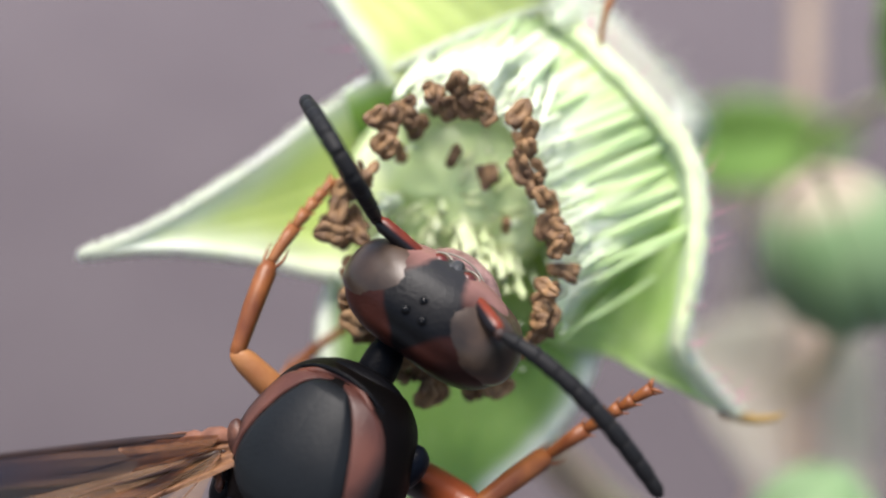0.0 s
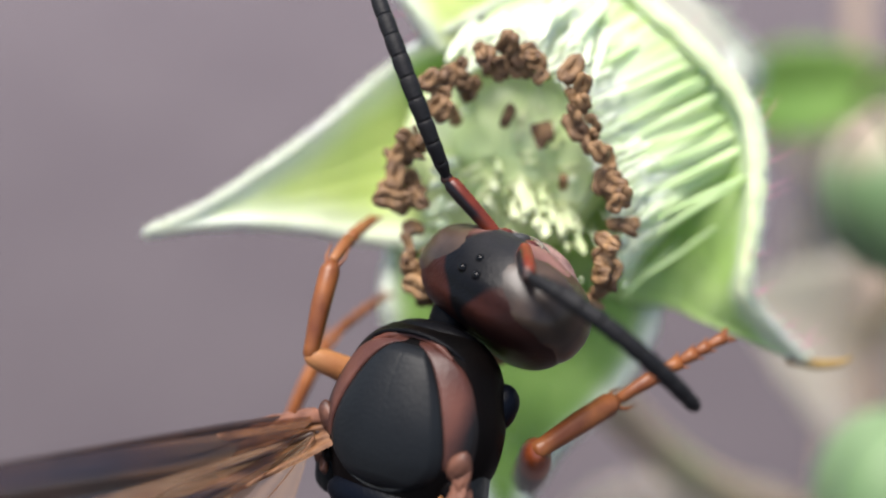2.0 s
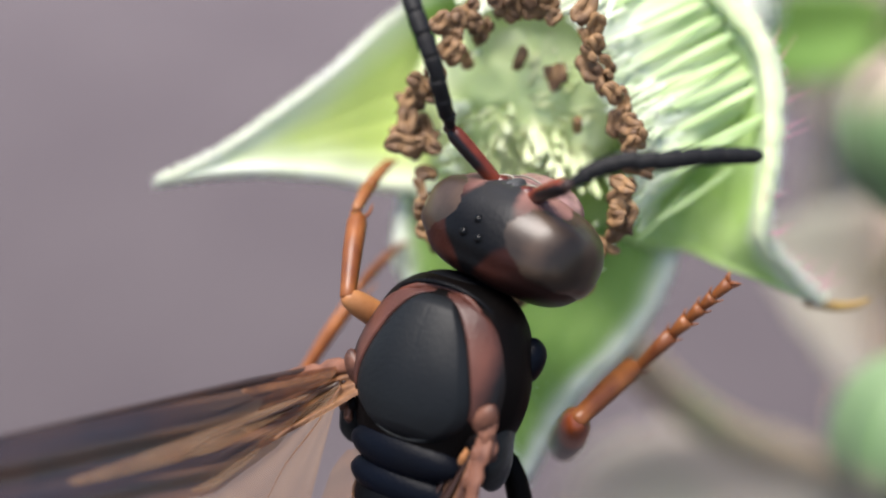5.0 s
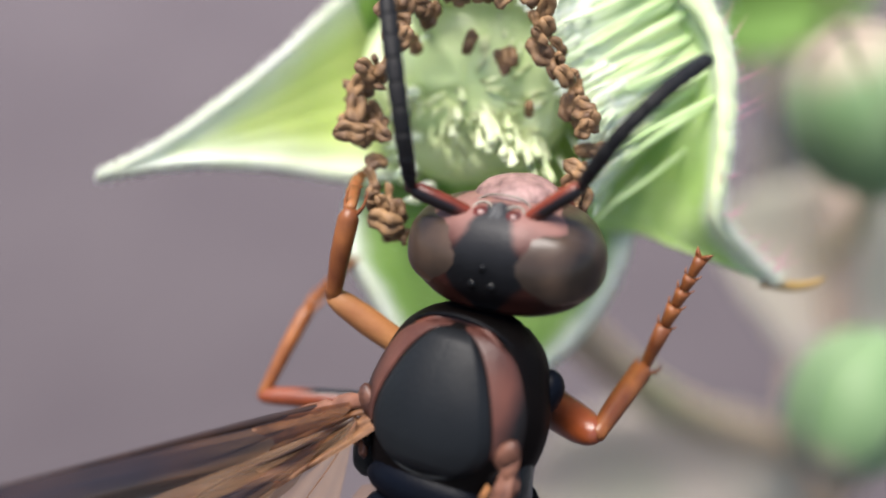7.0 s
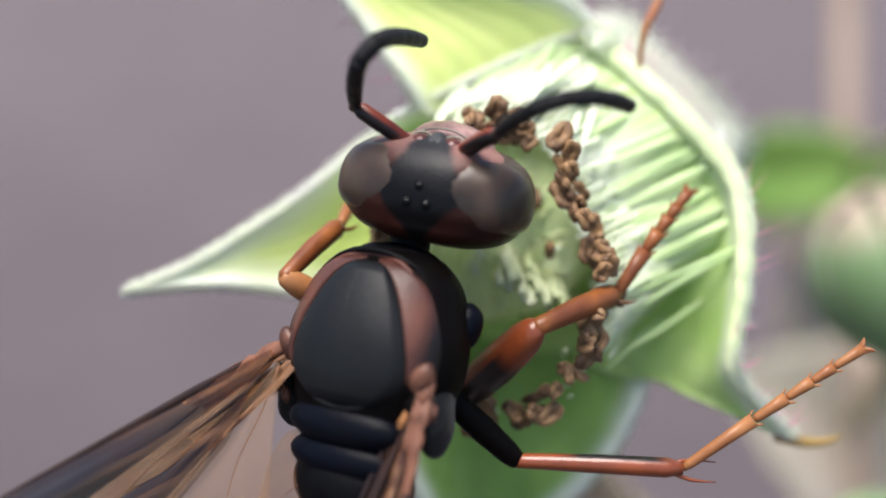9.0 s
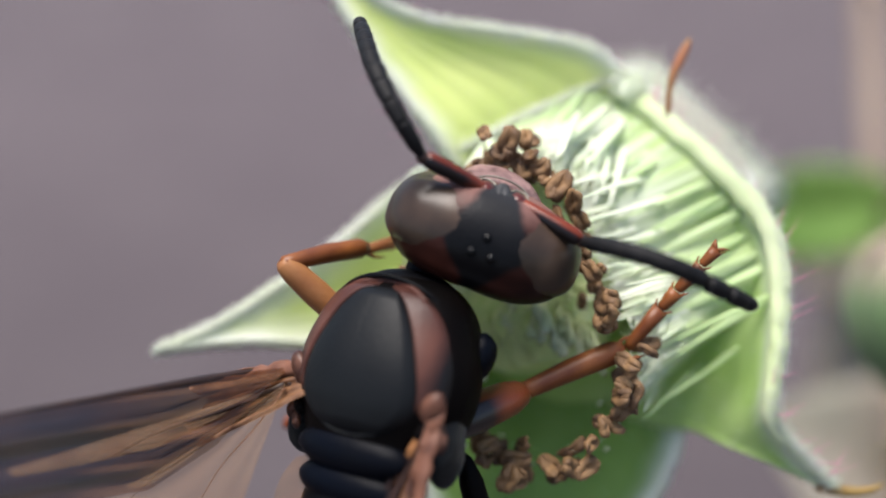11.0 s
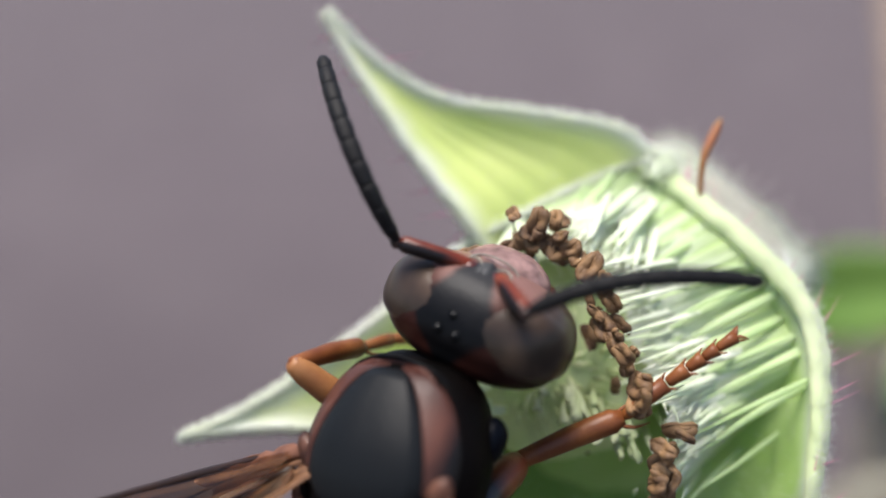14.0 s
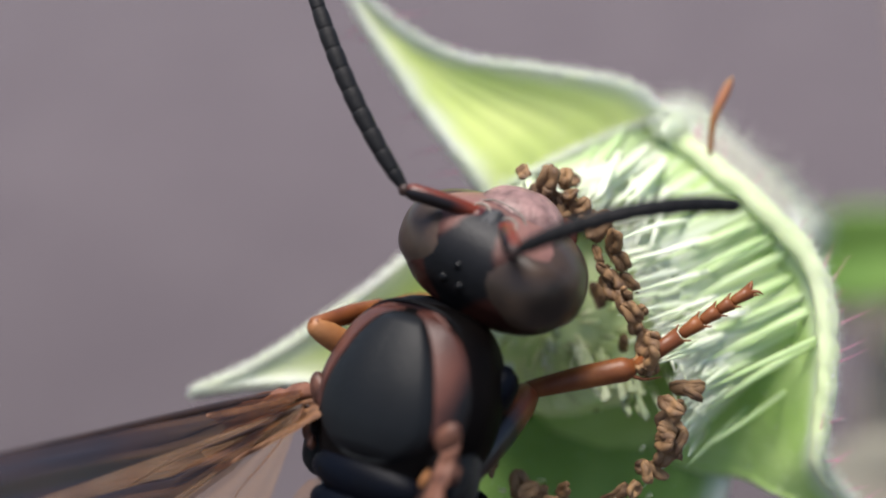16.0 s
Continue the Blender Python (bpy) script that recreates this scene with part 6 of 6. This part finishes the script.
    key_leg(foreleg_right, [
        (0, 0.6, 0.5, -2.6, 2.71, 0.6, -1.94, 3.11, 2.26, -3.5, 4.64, 4.47, -2.98),
        (0.5, 1.16, -0.97, -4.46, 2.46, 0.03, -1.51, 3.21, 1.87, -2.64, 4.21, 4.22, -3.69),
        (1, 1.18, -1.08, -4.6, 2.48, -0.08, -1.65, 3.41, 1.69, -2.78, 4.7, 3.95, -3.76),
        (1.5, 1.15, -0.72, -4.41, 2.45, 0.28, -1.46, 3.16, 1.76, -3.06, 4.68, 4.06, -3.52),
        (2, 0.96, -0.91, -4.19, 2.26, 0.09, -1.24, 3.11, 1.46, -2.85, 4.75, 3.33, -4.03),
        (2.5, 1.09, -0.75, -4.28, 2.39, 0.25, -1.33, 3.18, 1.59, -3, 4.77, 3.63, -3.94),
        (3, 1.25, -0.44, -4.18, 2.55, 0.56, -1.23, 3.38, 1.62, -3.05, 4.81, 3.51, -4.41),
        (3.5, 1.12, -0.68, -4.14, 2.42, 0.32, -1.19, 3.29, 1.23, -3.08, 4.98, 2.91, -4.41),
        (4, 1.33, -0.52, -4.18, 2.63, 0.48, -1.23, 3.55, 1.56, -2.98, 4.72, 3.4, -4.61),
        (4.2, 1.4, -0.64, -4.78, 2.7, 0.36, -1.83, 3.49, 1.49, -3.68, 5.13, 3.68, -3.5),
        (6.3, 0.69, -1.43, -4.44, 1.99, -0.43, -1.49, 2.19, 1.12, -3.2, 3.57, 3.37, -2.47),
        (6.5, 0.84, -1.16, -4.49, 2.14, -0.16, -1.54, 2.31, 1.12, -3.46, 3.81, 3.18, -2.43),
        (7, 0.6, 0.5, -2.6, 2.45, 0.18, -1.63, 2.61, 1.72, -3.33, 3.42, 4.22, -2.51),
        (7.2, 1.3, 1, -0.9, 3.62, 0.94, -2.68, 3.1, 2.92, -1.55, 3.56, 4.02, -4.04),
        (7.5, 1.3, 1, -0.9, 4.38, 0.65, -3.37, 4.18, 2.15, -1.66, 4.52, 3.34, -4.15),
        (7.8, 0.9, -0.3, -2.8, 3.2, 2.23, -2.37, 2.76, 3.75, -4.04, 3.64, 5.53, -2.13),
        (8, 0.9, -0.3, -2.8, 2.26, 0.76, -1.32, 2.2, 2.68, -2.55, 2.85, 5.41, -2.49),
        (8.2, 0.9, -0.3, -2.8, 3.2, 1.19, -2.31, 3.29, 2.85, -3.9, 4.44, 5.11, -2.83),
        (8.5, 0.9, -0.3, -2.8, 3.09, 1.12, -1.97, 3.19, 2.19, -3.99, 4.98, 4.22, -3.43),
        (9, 0.9, -0.3, -2.8, 2.69, 1.09, -1.5, 3.58, 2.24, -3.24, 4.46, 4.72, -4),
        (9.2, 0.9, -0.3, -2.8, 3.04, 1.36, -2.36, 4.04, 2.33, -4.21, 5.52, 4.44, -3.29),
        (11.3, 1.3, -0.5, -0.9, 1.74, 0.36, -2.45, 3.54, 1.88, -3.01, 4.93, 4.33, -3.42),
        (11.5, 1.3, -0.5, -0.9, 1.83, 0.41, -2.28, 3.67, 2.03, -2.77, 4.71, 4.42, -3.73),
        (12, 1.3, -0.5, -0.9, 1.87, 0.56, -2.27, 3.67, 2.24, -2.85, 4.97, 4.67, -3.46),
        (12.5, 1.3, -0.5, -0.9, 1.69, 0.91, -2.43, 3.53, 2.1, -3.01, 5.11, 4.51, -3.36),
        (13, 1.3, -0.5, -0.9, 1.43, 0.86, -2.42, 3.31, 2.06, -2.86, 4.96, 4.39, -3.31),
        (13.5, 1.3, -0.5, -0.9, 1.46, 0.75, -2.39, 3.31, 2.05, -2.85, 5.11, 4.32, -3.29),
        (14, 1.3, -0.5, -0.9, 1.45, 0.68, -2.26, 3.31, 2.08, -2.76, 5.24, 4.35, -3.2),
        (14.5, 1.3, -0.5, -0.9, 1.59, 0.84, -2.42, 3.39, 2.21, -2.76, 5.23, 4.53, -3.2),
        (15, 1.3, -0.5, -0.9, 1.25, 1.02, -2.46, 3.28, 2, -2.6, 5.11, 4.17, -3.24),
        (15.5, 1.3, -0.5, -0.9, 1.27, 0.98, -2.52, 3.31, 1.95, -2.54, 5.16, 4.12, -3.17),
        (16, 1.3, -0.5, -0.9, 1.25, 1.1, -2.37, 3.24, 2.12, -2.63, 5.06, 4.36, -3.17),
    ])
    key_leg(midleg_left, [
        (0, -1.2, -0.2, -1.4, -2.95, -1.04, -2, -2.9, 1.93, -2.25, -3.03, 3.14, -4.31),
        (0.5, -1.2, -0.2, -1.4, -3.29, -1.26, -1.42, -3.44, 2.1, -1.56, -3.68, 3.04, -3.77),
        (1, -1.2, -0.2, -1.4, -3.52, -1.06, -1.42, -3.39, 2.03, -1.75, -3.26, 3.04, -3.92),
        (1.5, -1.2, -0.2, -1.4, -3.54, -1.34, -1.65, -3.34, 1.56, -2.03, -3.4, 2.67, -4.16),
        (2, -1.2, -0.2, -1.4, -3.89, -1.19, -1.24, -3.49, 1.75, -1.69, -3.46, 2.74, -3.88),
        (2.5, -1.2, -0.2, -1.4, -3.62, -1.09, -1.58, -3.32, 1.78, -1.98, -3.47, 2.79, -4.14),
        (3, -1.2, -0.2, -1.4, -3.51, -1.03, -1.55, -3.01, 1.97, -2, -3.29, 2.78, -4.24),
        (3.5, -1.2, -0.2, -1.4, -3.73, -1.26, -1.42, -3.04, 1.57, -2.1, -3.3, 2.44, -4.31),
        (4, -1.2, -0.2, -1.4, -3.4, -1.12, -1.57, -2.9, 1.86, -1.97, -3.17, 2.67, -4.22),
        (4.2, -1.2, -0.2, -1.4, -3.4, -1.07, -1.4, -2.85, 1.96, -1.97, -3.12, 2.78, -4.21),
        (6.3, -1.2, -0.2, -1.4, -5.12, -1.28, -0.99, -4.4, 0.96, -1.51, -5.18, 1.75, -3.61),
        (6.5, -1.2, -0.2, -1.4, -4.89, -1.43, -1.08, -4.24, 0.88, -1.61, -4.73, 1.58, -3.82),
        (7, -1.2, -0.2, -1.4, -5.05, -1.11, -0.87, -4.67, 1.4, -1.37, -4.96, 2.52, -3.45),
        (7.2, -1.2, -0.2, -1.4, -5.7, -0.6, -1.53, -4.35, 1.1, -1.03, -3.26, 3.71, -1.99),
        (7.5, -1.2, -0.2, -1.4, -5.38, -0.2, -0.66, -4.26, 0.58, -2.47, -3.62, 1.74, -4.42),
        (7.8, -1.2, -0.2, -1.4, -5.61, -0.86, -0.59, -4.51, -0.13, -2.44, -3.97, 1.44, -4.12),
        (8, -1.2, -0.2, -1.4, -5.46, -1.45, -0.75, -4.64, -0.78, -2.78, -3.59, 0.87, -4.1),
        (8.2, -1.2, -0.2, -1.4, -5.72, -0.35, -0.55, -4.96, -0.11, -2.7, -3.52, 1.58, -3.73),
        (8.5, -1.2, -0.2, -1.4, -5.05, -1.1, -0.86, -4.44, -0.8, -3.03, -2.92, 1.16, -3.93),
        (9, -1.2, -0.2, -1.4, -4.38, -1.64, -1.31, -3.94, -1.05, -3.46, -3.04, 1.39, -3.88),
        (9.2, -1.2, -0.2, -1.4, -4.38, -1.62, -1.3, -4.02, -0.96, -3.45, -2.86, 1.25, -4.1),
        (11.3, -1.2, -0.2, -1.4, -3.54, -1.37, -2.17, -2.92, 0.52, -3.25, -2.55, 2.3, -4.77),
        (11.5, -1.2, -0.2, -1.4, -3.53, -1.29, -2.15, -2.95, 0.58, -3.27, -2.6, 2.35, -4.8),
        (12, -1.2, -0.2, -1.4, -3.44, -1.3, -2.1, -3.2, 0.54, -3.38, -2.87, 2.43, -4.75),
        (12.5, -1.2, -0.2, -1.4, -3.53, -1.34, -2.16, -2.87, 0.45, -3.38, -2.51, 2.33, -4.77),
        (13, -1.2, -0.2, -1.4, -3.54, -1.42, -2.25, -2.75, 0.51, -3.17, -2.62, 2.38, -4.63),
        (13.5, -1.2, -0.2, -1.4, -3.58, -1.33, -2.22, -2.79, 0.58, -3.16, -2.66, 2.44, -4.63),
        (14, -1.2, -0.2, -1.4, -3.62, -1.22, -2.17, -2.86, 0.68, -3.16, -2.73, 2.53, -4.62),
        (14.5, -1.2, -0.2, -1.4, -3.63, -1.27, -2.18, -2.83, 0.63, -3.13, -2.71, 2.48, -4.61),
        (15, -1.2, -0.2, -1.4, -3.51, -1.41, -2.25, -2.81, 0.54, -3.18, -2.62, 2.35, -4.69),
        (15.5, -1.2, -0.2, -1.4, -3.55, -1.35, -2.25, -2.82, 0.62, -3.13, -2.6, 2.45, -4.63),
        (16, -1.2, -0.2, -1.4, -3.54, -1.42, -2.27, -2.79, 0.56, -3.12, -2.58, 2.39, -4.62),
    ])
    key_leg(midleg_right, [
        (0, 1.2, -0.6, -1, 2, -3.4, -2.6, 3.7, -5.6, -4.6, 5.6, -7.9, -7.8),
        (0.5, 1.2, -0.6, -1, 2, -3.4, -2.6, 3.7, -5.6, -4.6, 5.6, -7.9, -7.8),
        (1, 1.2, -0.6, -1, 2, -3.4, -2.6, 3.7, -5.6, -4.6, 5.6, -7.9, -7.8),
        (1.5, 1.2, -0.6, -1, 2, -3.4, -2.6, 3.7, -5.6, -4.6, 5.6, -7.9, -7.8),
        (2, 1.2, -0.6, -1, 2, -3.4, -2.6, 3.7, -5.6, -4.6, 5.6, -7.9, -7.8),
        (2.5, 1.2, -0.6, -1, 2, -3.4, -2.6, 3.7, -5.6, -4.6, 5.6, -7.9, -7.8),
        (3, 1.2, -0.6, -1, 2, -3.4, -2.6, 3.7, -5.6, -4.6, 5.6, -7.9, -7.8),
        (3.5, 1.2, -0.6, -1, 2, -3.4, -2.6, 3.7, -5.6, -4.6, 5.6, -7.9, -7.8),
        (4, 1.2, -0.6, -1, 2, -3.4, -2.6, 3.7, -5.6, -4.6, 5.6, -7.9, -7.8),
        (4.2, 1.2, -0.6, -1, 2, -3.4, -2.6, 3.7, -5.6, -4.6, 5.6, -7.9, -7.8),
        (6.3, 1.2, -0.6, -1, 2, -3.4, -2.6, 3.7, -5.6, -4.6, 5.6, -7.9, -7.8),
        (6.5, 1.2, -0.6, -1, 2, -3.4, -2.6, 3.7, -5.6, -4.6, 5.6, -7.9, -7.8),
        (7, 1.2, -0.6, -1, 2, -3.4, -2.6, 3.7, -5.6, -4.6, 5.6, -7.9, -7.8),
        (7.2, 1.2, -0.6, -1, 2.29, -1.81, -1.99, 4.49, -1.61, -4.47, 7.14, 0.21, -7.35),
        (7.5, 1.2, -0.6, -1, 3, -2.3, -2.3, 5.25, -2.08, -4.75, 7.84, -0.1, -7.58),
        (7.8, 1.2, -0.6, -1, 3.08, -3.14, -2.28, 5.31, -2.91, -4.73, 7.81, -1.1, -7.76),
        (8, 1.2, -0.6, -1, 1.61, -2.16, -3.18, 4.73, -1.66, -2.18, 7.03, -0.04, -5.58),
        (8.2, 1.2, -0.6, -1, 1.66, -1.69, -3.16, 4.91, -1.62, -2.53, 7.49, -0.44, -5.91),
        (8.5, 1.2, -0.6, -1, 2.3, -3.46, -2.16, 4.76, -4.32, -4.23, 7.49, -3.94, -7.58),
        (9, 1.2, -0.6, -1, 2.43, -1.63, -2.48, 5.8, -1.03, -3.73, 8.9, 2.45, -4.64),
        (9.2, 1.2, -0.6, -1, 3.01, -1.47, -2.75, 6.32, -0.92, -4.03, 9.61, 2.38, -5),
        (11.3, 1.2, -0.6, -1, 2, -3.4, -2.6, 3.7, -5.6, -4.6, 5.6, -7.9, -7.8),
        (11.5, 1.2, -0.6, -1, 2, -3.4, -2.6, 3.7, -5.6, -4.6, 5.6, -7.9, -7.8),
        (12, 1.2, -0.6, -1, 2, -3.4, -2.6, 3.7, -5.6, -4.6, 5.6, -7.9, -7.8),
        (12.5, 1.2, -0.6, -1, 2, -3.4, -2.6, 3.7, -5.6, -4.6, 5.6, -7.9, -7.8),
        (13, 1.2, -0.6, -1, 2, -3.4, -2.6, 3.7, -5.6, -4.6, 5.6, -7.9, -7.8),
        (13.5, 1.2, -0.6, -1, 2, -3.4, -2.6, 3.7, -5.6, -4.6, 5.6, -7.9, -7.8),
        (14, 1.2, -0.6, -1, 2, -3.4, -2.6, 3.7, -5.6, -4.6, 5.6, -7.9, -7.8),
        (14.5, 1.2, -0.6, -1, 2, -3.4, -2.6, 3.7, -5.6, -4.6, 5.6, -7.9, -7.8),
        (15, 1.2, -0.6, -1, 2, -3.4, -2.6, 3.7, -5.6, -4.6, 5.6, -7.9, -7.8),
        (15.5, 1.2, -0.6, -1, 2, -3.4, -2.6, 3.7, -5.6, -4.6, 5.6, -7.9, -7.8),
        (16, 1.2, -0.6, -1, 2, -3.4, -2.6, 3.7, -5.6, -4.6, 5.6, -7.9, -7.8),
    ])
    for o in pushed:
        h = pushed[o]
        side = max(0, min(1, h.x - 1.2))
        move = Vector((random.uniform(-0.45, 0.0) - 0.35 * side, random.uniform(0.2, 0.7) * (1 - side), random.uniform(0.0, 0.4)))
        bent = at(*(h + move)) @ pose(0, 0, 0, -24 * (1 - side), -14 * side, 0) @ at(*-h)
        walk(o, [(0, at(0, 0, 0)), (9.2, at(0, 0, 0)), (11.2, bent), (16, bent)])
    walk(wing_left, [(t, at(-1.6, -0.25, 0.70) @ pose(0, 0, 0, 0, 0, turn) @ pose(0, 0, 0, 180, 0, 0)) for t, turn in [
        (0, 210.5),
        (0.5, 207.5),
        (1, 205.5),
        (1.5, 207.5),
        (2, 201.2),
        (2.5, 207.5),
        (3, 206.8),
        (3.5, 206.5),
        (4, 207.8),
        (4.2, 207),
        (6.3, 204.5),
        (6.5, 205.5),
        (7, 207.2),
        (7.2, 212),
        (7.5, 210),
        (7.8, 207),
        (8, 215.2),
        (8.2, 209),
        (8.5, 215.8),
        (9, 214.5),
        (9.2, 214),
        (11.3, 197.2),
        (11.5, 198),
        (12, 202.5),
        (12.5, 202),
        (13, 202.2),
        (13.5, 203),
        (14, 203.2),
        (14.5, 202.8),
        (15, 202),
        (15.5, 202.8),
        (16, 203.2),
    ]])
    walk(wing_right, [(t, at(1.6, -0.5, 0.66, 0, 0, 272)) for t in (0, 16)])


motions()
